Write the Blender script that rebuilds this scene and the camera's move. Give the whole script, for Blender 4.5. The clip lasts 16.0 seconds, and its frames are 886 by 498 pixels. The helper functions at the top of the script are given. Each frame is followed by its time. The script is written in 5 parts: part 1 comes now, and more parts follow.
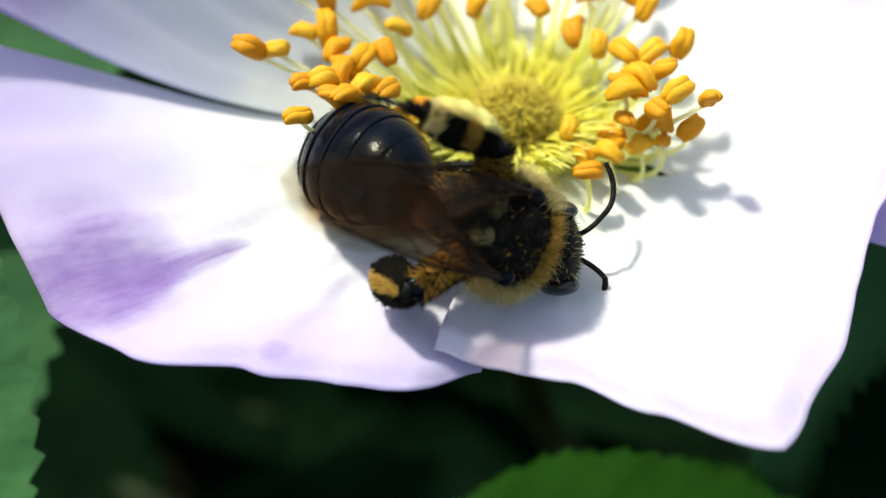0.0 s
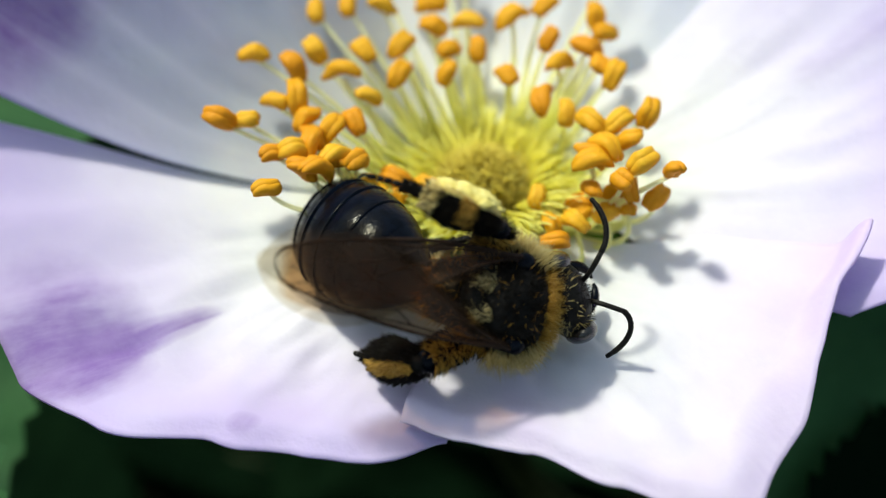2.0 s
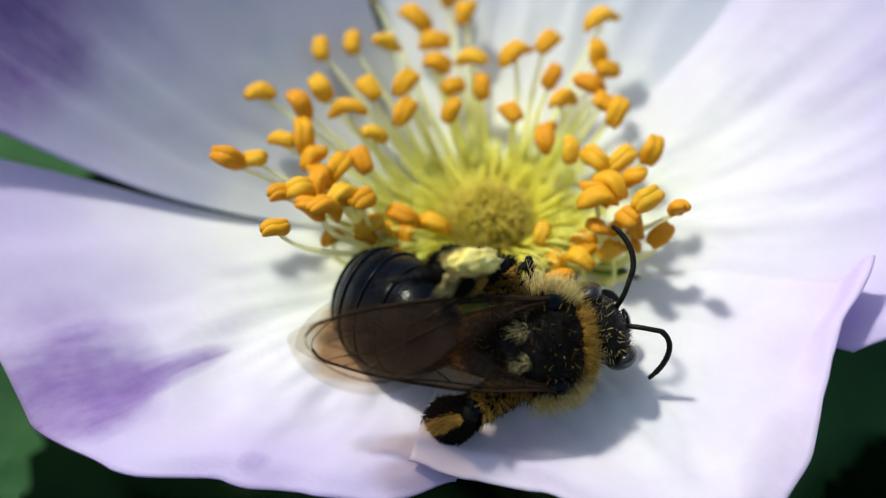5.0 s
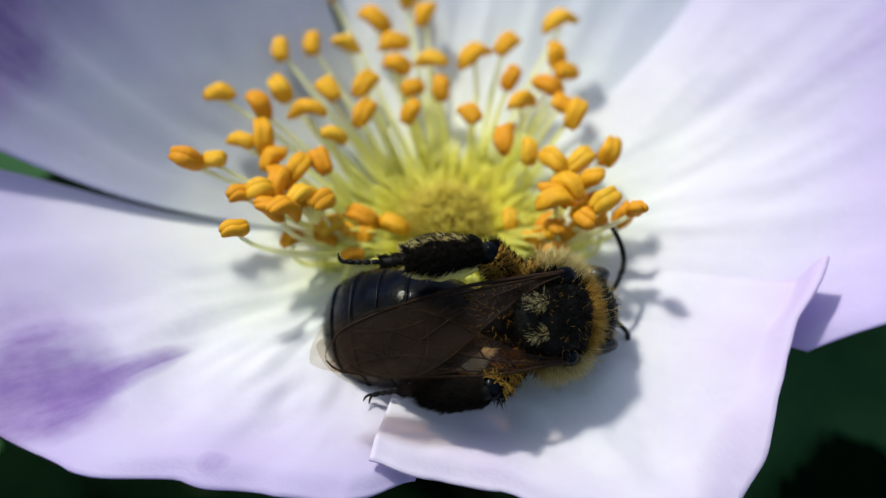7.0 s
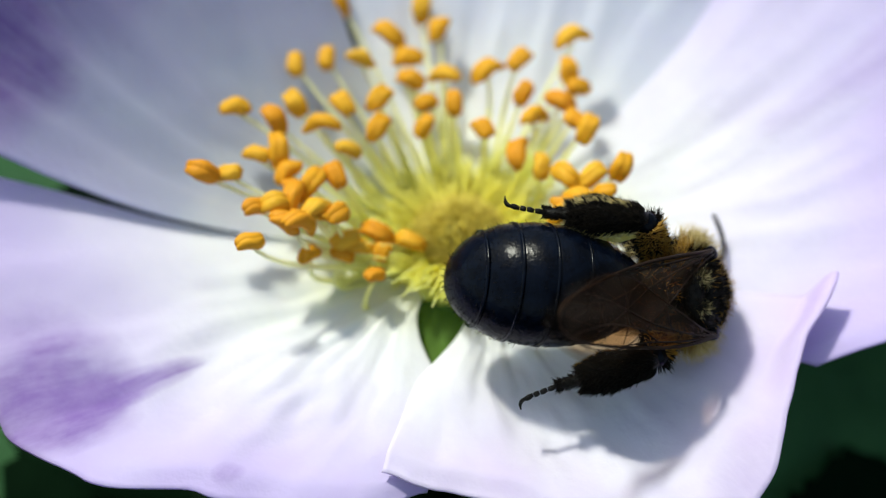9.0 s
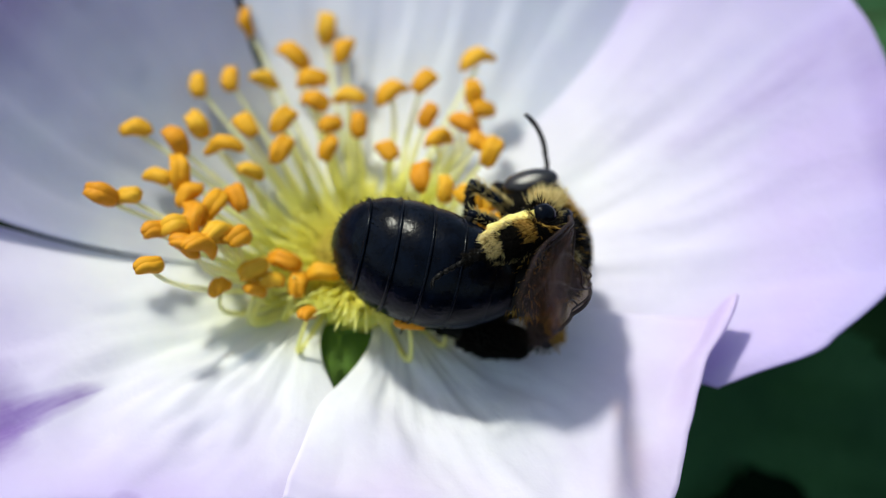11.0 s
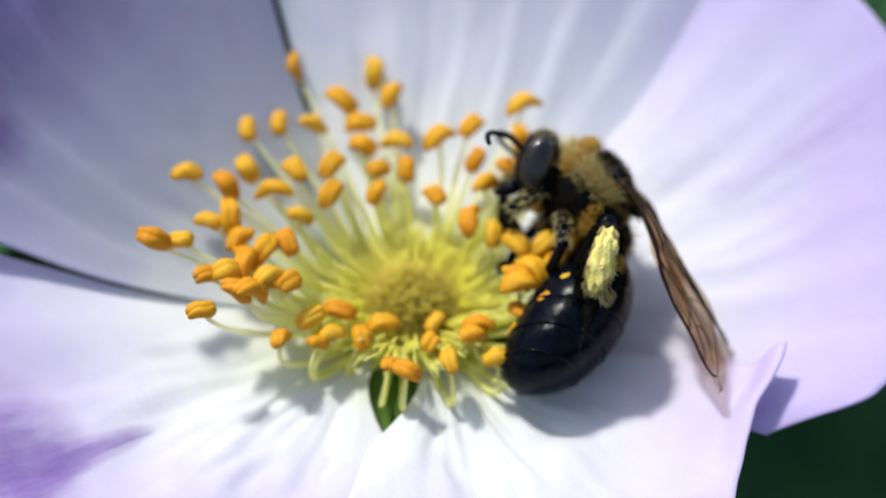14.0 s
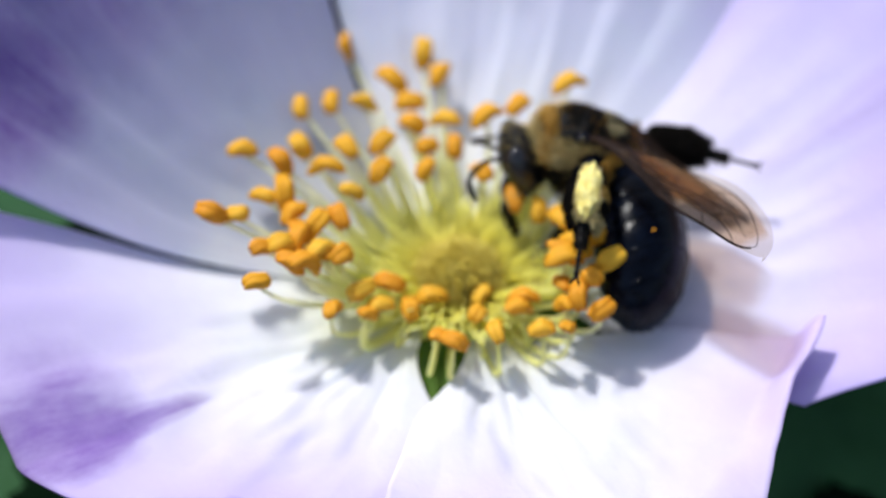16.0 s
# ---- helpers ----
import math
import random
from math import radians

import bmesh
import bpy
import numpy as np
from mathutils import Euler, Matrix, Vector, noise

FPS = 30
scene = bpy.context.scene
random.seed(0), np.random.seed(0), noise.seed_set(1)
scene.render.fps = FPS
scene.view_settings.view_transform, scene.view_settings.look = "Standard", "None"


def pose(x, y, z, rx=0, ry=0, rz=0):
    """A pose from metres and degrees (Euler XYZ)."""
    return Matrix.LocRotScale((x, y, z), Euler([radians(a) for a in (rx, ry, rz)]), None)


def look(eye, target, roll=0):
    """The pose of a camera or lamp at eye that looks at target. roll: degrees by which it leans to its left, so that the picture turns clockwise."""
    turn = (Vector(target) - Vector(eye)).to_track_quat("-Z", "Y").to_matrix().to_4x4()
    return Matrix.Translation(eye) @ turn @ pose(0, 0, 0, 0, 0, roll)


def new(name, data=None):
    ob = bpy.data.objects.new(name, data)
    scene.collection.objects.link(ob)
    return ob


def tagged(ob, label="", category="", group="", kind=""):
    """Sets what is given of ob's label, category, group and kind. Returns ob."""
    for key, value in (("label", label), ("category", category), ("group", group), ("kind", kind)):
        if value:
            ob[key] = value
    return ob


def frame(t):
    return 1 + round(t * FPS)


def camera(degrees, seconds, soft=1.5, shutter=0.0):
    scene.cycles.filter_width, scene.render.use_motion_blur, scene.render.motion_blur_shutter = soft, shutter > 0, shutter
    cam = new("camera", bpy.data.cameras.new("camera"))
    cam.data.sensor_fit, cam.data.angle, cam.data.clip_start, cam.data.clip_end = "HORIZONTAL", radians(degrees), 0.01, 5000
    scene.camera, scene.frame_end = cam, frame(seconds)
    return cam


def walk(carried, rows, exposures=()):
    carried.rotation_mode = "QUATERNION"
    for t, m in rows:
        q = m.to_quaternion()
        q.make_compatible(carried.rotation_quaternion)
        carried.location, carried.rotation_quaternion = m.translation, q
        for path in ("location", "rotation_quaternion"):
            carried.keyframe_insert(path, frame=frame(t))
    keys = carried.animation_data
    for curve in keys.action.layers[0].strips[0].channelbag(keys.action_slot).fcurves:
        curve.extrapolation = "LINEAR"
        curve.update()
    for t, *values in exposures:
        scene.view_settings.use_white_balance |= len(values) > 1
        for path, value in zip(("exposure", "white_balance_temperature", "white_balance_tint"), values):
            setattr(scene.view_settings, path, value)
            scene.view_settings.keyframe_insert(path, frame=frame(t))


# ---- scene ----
MM = 0.001


def mm(x, y, z, rx=0, ry=0, rz=0):
    """A pose from millimetres and degrees."""
    return pose(x * MM, y * MM, z * MM, rx, ry, rz)


# ---- camera ----
cam = camera(35.0, 16.0, soft=1.1)
cam.data.dof.use_dof = True
cam.data.dof.focus_distance = 0.0512
cam.data.dof.aperture_fstop = 27.0
walk(cam, [
    (0, mm(-0.439, -42.178, 39.515, 42.495, 1.728, 1.742)),
    (0.5, mm(-0.936, -41.325, 41.717, 42.477, 2.709, 2.599)),
    (1, mm(1.350, -38.222, 42.438, 40.022, 3.561, 2.761)),
    (1.5, mm(-0.540, -41.193, 41.315, 44.248, 1.745, 1.549)),
    (2, mm(0.945, -41.046, 41.159, 43.240, 1.900, 1.782)),
    (2.5, mm(0.248, -40.721, 42.306, 42.842, 1.091, 0.494)),
    (3, mm(-0.440, -41.457, 41.749, 43.786, 1.672, 1.562)),
    (3.5, mm(0.179, -41.208, 42.046, 43.966, 1.669, 1.368)),
    (4, mm(0.240, -40.495, 42.373, 43.590, 1.293, 1.022)),
    (4.5, mm(0.154, -40.563, 42.257, 43.629, 1.702, 1.264)),
    (7, mm(0.150, -40.793, 42.430, 43.658, 0.440, 0.046)),
    (7.5, mm(-0.874, -40.961, 42.090, 43.658, 0.091, -0.190)),
    (8, mm(0.250, -41.750, 41.477, 44.670, 0.960, 0.934)),
    (8.5, mm(0.494, -41.572, 42.797, 43.291, 0.659, 0.693)),
    (9, mm(-0.000, -41.012, 43.012, 43.965, 0.510, 0.500)),
    (9.5, mm(0.703, -40.956, 42.840, 44.119, 0.377, 0.302)),
    (10, mm(1.110, -40.448, 43.104, 44.166, -0.845, -1.002)),
    (12.5, mm(0.365, -40.935, 43.050, 45.139, -1.857, -1.892)),
    (13, mm(1.199, -40.283, 43.742, 44.350, -1.634, -1.462)),
    (13.5, mm(-0.061, -40.189, 44.247, 44.351, -2.002, -2.151)),
    (14, mm(-0.245, -40.309, 43.793, 45.668, -1.220, -0.881)),
    (14.5, mm(-0.531, -40.095, 44.296, 45.803, -1.029, -0.574)),
    (15, mm(-0.687, -41.066, 44.509, 45.871, -0.541, -0.069)),
    (15.5, mm(-0.620, -42.147, 43.940, 46.314, -0.589, -0.276)),
    (16, mm(-0.412, -41.756, 44.818, 44.893, -0.145, 0.569)),
], exposures=(
    (0, 0.95, 7250, -5),
    (1.8, 0.62, 7100, -5),
    (3.5, 0.53, 7120, -4),
    (7, 0.38, 6740, -2),
    (9, 0.54, 6740, -2),
    (12.5, 0.36, 6640, 1),
    (14.8, 0.57, 6460, 6),
    (16, 0.56, 6230, 11),
))

# ---- light ----
SUN_AZ, SUN_EL = 143.0, 62.0
world = bpy.data.worlds.new("sky")
scene.world = world
world.use_nodes = True
wn = world.node_tree.nodes
sky = wn.new("ShaderNodeTexSky")
sky.sky_type = "NISHITA"
sky.sun_disc = False
sky.dust_density = 2.0
sky.sun_elevation = radians(SUN_EL)
sky.sun_rotation = radians(90.0 - SUN_AZ)
haze = wn.new("ShaderNodeHueSaturation")
haze.inputs["Saturation"].default_value = 0.80
world.node_tree.links.new(sky.outputs[0], haze.inputs["Color"])
world.node_tree.links.new(haze.outputs[0], wn["Background"].inputs[0])
wn["Background"].inputs[1].default_value = 0.12
sun_data = bpy.data.lights.new("sun", "SUN")
sun_data.energy = 2.75
sun_data.angle = radians(5.0)
sun_data.color = (1.0, 0.96, 0.9)
sun = new("sun", sun_data)
sun_way = Vector((math.cos(radians(SUN_AZ)) * math.cos(radians(SUN_EL)),
                  math.sin(radians(SUN_AZ)) * math.cos(radians(SUN_EL)), math.sin(radians(SUN_EL))))
sun.matrix_world = look(sun_way * 2.0, (0, 0, 0))


# ---- materials ----
class Nodes:
    """A small wrapper that builds one node material."""

    def __init__(self, name):
        self.mat = bpy.data.materials.new(name)
        self.mat.use_nodes = True
        self.tree = self.mat.node_tree
        self.tree.nodes.clear()
        self.out = self.add("ShaderNodeOutputMaterial")

    def add(self, kind, **values):
        node = self.tree.nodes.new(kind)
        for key, value in values.items():
            if key in node.inputs:
                node.inputs[key].default_value = value
        return node

    def link(self, a, b):
        self.tree.links.new(a, b)

    def noise(self, scale, detail=3.0, rough=0.55, vector=None):
        n = self.add("ShaderNodeTexNoise")
        n.inputs["Scale"].default_value = scale
        n.inputs["Detail"].default_value = detail
        n.inputs["Roughness"].default_value = rough
        self.link(vector if vector else self.coords(), n.inputs["Vector"])
        return n.outputs["Fac"]

    def coords(self, which="Object"):
        return self.add("ShaderNodeTexCoord").outputs[which]

    def ramp(self, fac, stops):
        r = self.add("ShaderNodeValToRGB")
        el = r.color_ramp.elements
        while len(el) < len(stops):
            el.new(0.5)
        for e, (p, c) in zip(el, stops):
            e.position = p
            e.color = (*c, 1.0) if len(c) == 3 else c
        self.link(fac, r.inputs[0])
        return r.outputs[0]

    def mix(self, fac, a, b, blend="MIX"):
        m = self.add("ShaderNodeMix")
        m.data_type = "RGBA"
        m.blend_type = blend
        for sock, v in ((m.inputs["Factor"], fac), (m.inputs[6], a), (m.inputs[7], b)):
            if isinstance(v, (int, float)):
                sock.default_value = v
            elif isinstance(v, tuple):
                sock.default_value = (*v, 1.0)
            else:
                self.link(v, sock)
        return m.outputs[2]

    def math(self, op, a, b=0.0):
        m = self.add("ShaderNodeMath")
        m.operation = op
        for sock, v in zip(m.inputs, (a, b)):
            if isinstance(v, (int, float)):
                sock.default_value = v
            else:
                self.link(v, sock)
        return m.outputs[0]

    def bump(self, height, strength, distance):
        b = self.add("ShaderNodeBump")
        b.inputs["Strength"].default_value = strength
        b.inputs["Distance"].default_value = distance
        self.link(height, b.inputs["Height"])
        return b.outputs[0]

    def principled(self, color, rough=0.5, normal=None, metal=0.0, coat=0.0, spec=0.5):
        p = self.add("ShaderNodeBsdfPrincipled")
        for sock, v in ((p.inputs["Base Color"], color), (p.inputs["Roughness"], rough)):
            if isinstance(v, tuple):
                sock.default_value = (*v, 1.0)
            elif isinstance(v, (int, float)):
                sock.default_value = v
            else:
                self.link(v, sock)
        p.inputs["Metallic"].default_value = metal
        p.inputs["Coat Weight"].default_value = coat
        p.inputs["Specular IOR Level"].default_value = spec
        if normal:
            self.link(normal, p.inputs["Normal"])
        return p.outputs[0]

    def translucent(self, color, normal=None):
        t = self.add("ShaderNodeBsdfTranslucent")
        if isinstance(color, tuple):
            t.inputs[0].default_value = (*color, 1.0)
        else:
            self.link(color, t.inputs[0])
        if normal:
            self.link(normal, t.inputs["Normal"])
        return t.outputs[0]

    def blend(self, fac, a, b):
        m = self.add("ShaderNodeMixShader")
        if isinstance(fac, (int, float)):
            m.inputs[0].default_value = fac
        else:
            self.link(fac, m.inputs[0])
        self.link(a, m.inputs[1])
        self.link(b, m.inputs[2])
        return m.outputs[0]

    def done(self, shader):
        self.link(shader, self.out.inputs[0])
        return self.mat


def petal_material(name, stains, rim=(0.78, 0.70, 0.89), start=0.62, sheer=0.36, mid=(0.85, 0.84, 0.91), pleats=0.85):
    """White petal, lilac towards the rim. stains: (across, along, half width, half length, strength) of its purple patches."""
    n = Nodes(name)
    uv = n.coords("UV")
    sep = n.add("ShaderNodeSeparateXYZ")
    n.link(uv, sep.inputs[0])
    across, along = sep.outputs["X"], sep.outputs["Y"]
    blot = n.noise(150.0, 4.0)
    v2 = n.math("ADD", along, n.math("MULTIPLY", n.math("SUBTRACT", blot, 0.5), 0.5))
    base = n.ramp(v2, [(0.0, (0.84, 0.84, 0.36)), (0.14, (0.85, 0.87, 0.66)), (0.30, (0.86, 0.88, 0.88)),
                       (start, mid), (1.0, rim)])
    stain = n.ramp(n.noise(95.0, 3.0, 0.6), [(0.50, (0, 0, 0)), (0.72, (1, 1, 1))])
    edge = n.ramp(along, [(0.45, (0, 0, 0)), (0.9, (1, 1, 1))])
    base = n.mix(n.math("MULTIPLY", n.math("MULTIPLY", stain, edge), 0.5), base, (0.62, 0.46, 0.84))
    sv = n.add("ShaderNodeCombineXYZ")
    n.link(n.math("MULTIPLY", across, 42.0), sv.inputs[0])
    n.link(n.math("MULTIPLY", along, 6.0), sv.inputs[1])
    streak = n.ramp(n.noise(1.0, 4.0, 0.65, sv.outputs[0]), [(0.30, (0.55, 0.55, 0.55)), (0.62, (1, 1, 1))])
    wob = n.math("MULTIPLY", n.math("SUBTRACT", n.noise(220.0, 4.0, 0.6), 0.5), 1.4)
    for cx, cy, rx, ry, strength in stains:
        dx = n.math("DIVIDE", n.math("SUBTRACT", across, cx), rx)
        dy = n.math("DIVIDE", n.math("SUBTRACT", along, cy), ry)
        d = n.math("ADD", n.math("ADD", n.math("MULTIPLY", dx, dx), n.math("MULTIPLY", dy, dy)), wob)
        patch = n.ramp(d, [(0.1, (1, 1, 1)), (1.0, (0, 0, 0))])
        base = n.mix(n.math("MULTIPLY", n.math("MULTIPLY", patch, strength), streak), base, (0.22, 0.11, 0.46))
    mott = n.ramp(n.noise(420.0, 5.0, 0.65), [(0.35, (0, 0, 0)), (0.7, (1, 1, 1))])
    base = n.mix(n.math("MULTIPLY", mott, 0.22), base, (0.62, 0.60, 0.82))
    cloud = n.ramp(n.noise(260.0, 4.0, 0.6), [(0.42, (0, 0, 0)), (0.62, (1, 1, 1))])
    base = n.mix(n.math("MULTIPLY", n.math("MULTIPLY", cloud, edge), 0.22), base, (0.66, 0.55, 0.84))
    # fine veins that run out from the claw
    st = n.add("ShaderNodeCombineXYZ")
    n.link(n.math("MULTIPLY", across, 34.0), st.inputs[0])
    n.link(n.math("MULTIPLY", along, 7.0), st.inputs[1])
    n.link(n.math("MULTIPLY", n.add("ShaderNodeObjectInfo").outputs["Random"], 50.0), st.inputs[2])
    veins = n.noise(1.0, 3.0, 0.6, st.outputs[0])
    base = n.mix(n.math("MULTIPLY", n.ramp(veins, [(0.35, (1, 1, 1)), (0.6, (0, 0, 0))]), 0.04), base,
                 (0.62, 0.52, 0.80))
    st2 = n.add("ShaderNodeCombineXYZ")
    n.link(n.math("MULTIPLY", across, 70.0), st2.inputs[0])
    n.link(n.math("MULTIPLY", along, 5.0), st2.inputs[1])
    ridges = n.math("MULTIPLY", n.noise(1.0, 3.0, 0.6, st2.outputs[0]), n.ramp(along, [(0.05, (1, 1, 1)), (0.6, (0.12, 0.12, 0.12))]))
    nrm = n.bump(n.math("ADD", n.math("MULTIPLY", ridges, pleats), n.math("MULTIPLY", n.noise(300.0, 5.0, 0.6), 2.4)), 0.32, 0.0002)
    front = n.principled(base, 0.6, nrm, spec=0.2)
    return n.done(n.blend(sheer, front, n.translucent(base, nrm)))


def leaf_material(name, dark, light, through_light=0.22, spec=0.15):
    n = Nodes(name)
    c = n.mix(n.ramp(n.noise(120.0, 4.0), [(0.3, (0, 0, 0)), (0.75, (1, 1, 1))]), dark, light)
    c = n.mix(n.math("MULTIPLY", n.noise(1500.0, 2.0), 0.35), c, tuple(0.5 * v for v in dark))
    nrm = n.bump(n.noise(700.0, 3.0), 0.5, 0.0003)
    return n.done(n.blend(through_light, n.principled(c, 0.68, nrm, spec=spec), n.translucent(light)))


def plain(name, a, b, scale, rough=0.6, bump=0.3, spec=0.5, coat=0.0, sheer=0.0):
    n = Nodes(name)
    f = n.noise(scale, 4.0)
    c = n.mix(n.ramp(f, [(0.32, (0, 0, 0)), (0.7, (1, 1, 1))]), a, b)
    nrm = n.bump(n.noise(scale * 3.0, 3.0), bump, 0.0001)
    s = n.principled(c, rough, nrm, spec=spec, coat=coat)
    if sheer:
        s = n.blend(sheer, s, n.translucent(b))
    return n.done(s)


def fur_material(name, a, b, spec=0.3):
    n = Nodes(name)
    g = n.add("ShaderNodeNewGeometry")
    c = n.ramp(g.outputs["Random Per Island"], [(0.0, a), (1.0, b)])
    return n.done(n.blend(0.25, n.principled(c, 0.55, spec=spec), n.translucent(c)))


def anther_material():
    n = Nodes("anther")
    info = n.add("ShaderNodeObjectInfo")
    c = n.ramp(info.outputs["Random"], [(0.0, (0.78, 0.33, 0.012)), (0.5, (0.84, 0.44, 0.018)), (1.0, (0.88, 0.55, 0.04))])
    c = n.mix(n.math("MULTIPLY", n.noise(2500.0, 3.0), 0.5), c, (0.56, 0.22, 0.006))
    nrm = n.bump(n.noise(5200.0, 2.0), 0.5, 0.00008)
    return n.done(n.blend(0.24, n.principled(c, 0.6, nrm, spec=0.3), n.translucent(c)))


def wing_material():
    """An amber film, each layer of which darkens what lies under it, clearer in a margin along its rim."""
    n = Nodes("wing_membrane")
    c = n.mix(n.noise(500.0, 3.0), (0.042, 0.028, 0.022), (0.13, 0.090, 0.074))
    nrm = n.bump(n.noise(1400.0, 2.0), 0.5, 0.0001)
    film = n.blend(0.12, n.principled(c, 0.30, nrm, spec=0.6), n.translucent((0.20, 0.10, 0.045)))
    sep = n.add("ShaderNodeSeparateXYZ")
    n.link(n.coords("UV"), sep.inputs[0])
    along, across = sep.outputs["X"], sep.outputs["Y"]
    margin = n.math("MAXIMUM", n.ramp(along, [(0.885, (0, 0, 0)), (0.93, (1, 1, 1))]),
                    n.ramp(across, [(0.82, (0, 0, 0)), (0.90, (1, 1, 1))]))
    clear = n.add("ShaderNodeBsdfTransparent")
    n.link(n.mix(margin, (0.69, 0.53, 0.36), (0.80, 0.76, 0.68)), clear.inputs[0])
    veil = n.math("SUBTRACT", 0.14, n.math("MULTIPLY", margin, 0.12))
    return n.done(n.blend(veil, clear.outputs[0], film))


def filament_material():
    n = Nodes("filament")
    r = n.add("ShaderNodeVectorMath")
    r.operation = "LENGTH"
    n.link(n.coords("Object"), r.inputs[0])
    far = n.math("DIVIDE", r.outputs["Value"], 0.0095)
    c = n.ramp(n.math("ADD", far, n.math("MULTIPLY", n.noise(700.0), 0.1)),
               [(0.26, (0.93, 0.88, 0.18)), (0.50, (0.95, 0.94, 0.42)), (0.85, (0.95, 0.95, 0.70))])
    return n.done(n.blend(0.68, n.principled(c, 0.5, spec=0.3), n.translucent(c)))


PETAL_LEFT = petal_material("petal_left", ((0.365, 0.92, 0.095, 0.19, 1.0), (0.375, 0.74, 0.036, 0.20, 0.85), (0.324, 0.86, 0.148, 0.18, 0.85), (0.381, 0.72, 0.006, 0.2, 0.6), (0.647, 0.92, 0.028, 0.04, 0.5)), (0.60, 0.50, 0.84), 0.45)
PETAL_FRONT = petal_material("petal_front", ((0.62, 0.95, 0.12, 0.12, 0.3),))
PETAL_RIGHT = petal_material("petal_right", ((0.45, 0.97, 0.18, 0.06, 0.3), (0.62, 0.80, 0.05, 0.25, 0.3)), (0.60, 0.52, 0.86), 0.42, pleats=0.4)
PETAL_REAR = petal_material("petal_rear", ((0.80, 0.95, 0.12, 0.25, 0.35),), (0.70, 0.70, 0.86), 0.60, 0.18, (0.74, 0.78, 0.86), 0.4)
PETAL_REAR_LEFT = petal_material("petal_rear_left", ((0.86, 0.90, 0.16, 0.22, 0.95), (0.60, 0.92, 0.34, 0.26, 0.6)), (0.50, 0.46, 0.72), 0.48, 0.58, (0.66, 0.69, 0.80), 0.5)
STYLE = plain("style", (0.40, 0.30, 0.03), (0.62, 0.50, 0.07), 900.0, 0.7, 0.8, 0.2, sheer=0.2)
DISC = plain("disc", (0.78, 0.74, 0.08), (0.90, 0.88, 0.22), 700.0, 0.7, 0.6, 0.2, sheer=0.25)
FILAMENT = filament_material()
ANTHER = anther_material()
SEPAL = leaf_material("sepal", (0.10, 0.20, 0.03), (0.20, 0.36, 0.06), 0.35)
LEAF = leaf_material("rose_leaf", (0.012, 0.046, 0.019), (0.045, 0.13, 0.045), 0.12, 0.10)
# near-black rose leaf: shade under the bush painted into its colour
LEAF_SHADE = leaf_material("shade_painted_leaf", (0.0015, 0.005, 0.0025), (0.004, 0.012, 0.005), 0.04, 0.0)
LEAF_LIGHT = leaf_material("young_leaf", (0.06, 0.20, 0.015), (0.13, 0.38, 0.03), 0.35)
# rose leaf dimmed in its colour for the shade low under the petals
LEAF_DIMMED = leaf_material("dimmed_lower_leaf", (0.008, 0.028, 0.005), (0.018, 0.055, 0.010), 0.1, 0.02)
STEM = plain("stem", (0.012, 0.022, 0.008), (0.03, 0.035, 0.012), 300.0, 0.6, 0.4, 0.1)
# soil far darker than earth is: its colour carries the bush's shade
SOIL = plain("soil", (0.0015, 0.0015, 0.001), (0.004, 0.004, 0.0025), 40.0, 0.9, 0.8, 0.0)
SHELL = plain("bee_shell", (0.0008, 0.0012, 0.003), (0.002, 0.004, 0.010), 1800.0, 0.20, 0.2, 0.09)
SHELL_DULL = plain("bee_shell_dull", (0.003, 0.003, 0.003), (0.011, 0.010, 0.009), 2500.0, 0.42, 0.6, 0.1)
EYE = plain("bee_eye", (0.005, 0.005, 0.006), (0.012, 0.01, 0.01), 4000.0, 0.18, 0.25, 0.6)
POLLEN = plain("pollen", (0.74, 0.60, 0.14), (0.86, 0.78, 0.32), 3500.0, 0.85, 1.0, 0.15)
FUR_GOLD = fur_material("golden_fur", (0.28, 0.13, 0.01), (0.66, 0.42, 0.09))
FUR_PALE = fur_material("pale_fur", (0.45, 0.33, 0.10), (0.80, 0.68, 0.34))
FUR_CREAM = fur_material("cream_fur", (0.42, 0.34, 0.14), (0.74, 0.66, 0.40))
FUZZ = fur_material("style_fuzz", (0.50, 0.36, 0.03), (0.90, 0.80, 0.18))
FUR_BLACK = fur_material("black_fur", (0.003, 0.003, 0.003), (0.014, 0.011, 0.008), 0.06)
WING = wing_material()
VEIN = plain("wing_vein", (0.010, 0.005, 0.003), (0.022, 0.010, 0.005), 1500.0, 0.6, 0.2, 0.12)


# ---- building helpers ----
def part(name, bm, material, parent=None, label="", at=None, smooth=True):
    """Links a bmesh drawn in millimetres as one mesh object, under a thing or a part."""
    bmesh.ops.scale(bm, vec=(MM, MM, MM), verts=bm.verts)
    if smooth:
        for f in bm.faces:
            f.smooth = True
    me = bpy.data.meshes.new(name)
    bm.to_mesh(me)
    bm.free()
    me.materials.append(material)
    ob = new(name, me)
    if parent:
        ob.parent = parent
    if at is not None:
        ob.matrix_basis = at
    if label:
        tagged(ob, label)
    return ob


def shared(name, me, parent, m):
    ob = new(name, me)
    ob.parent = parent
    ob.matrix_basis = m
    return ob


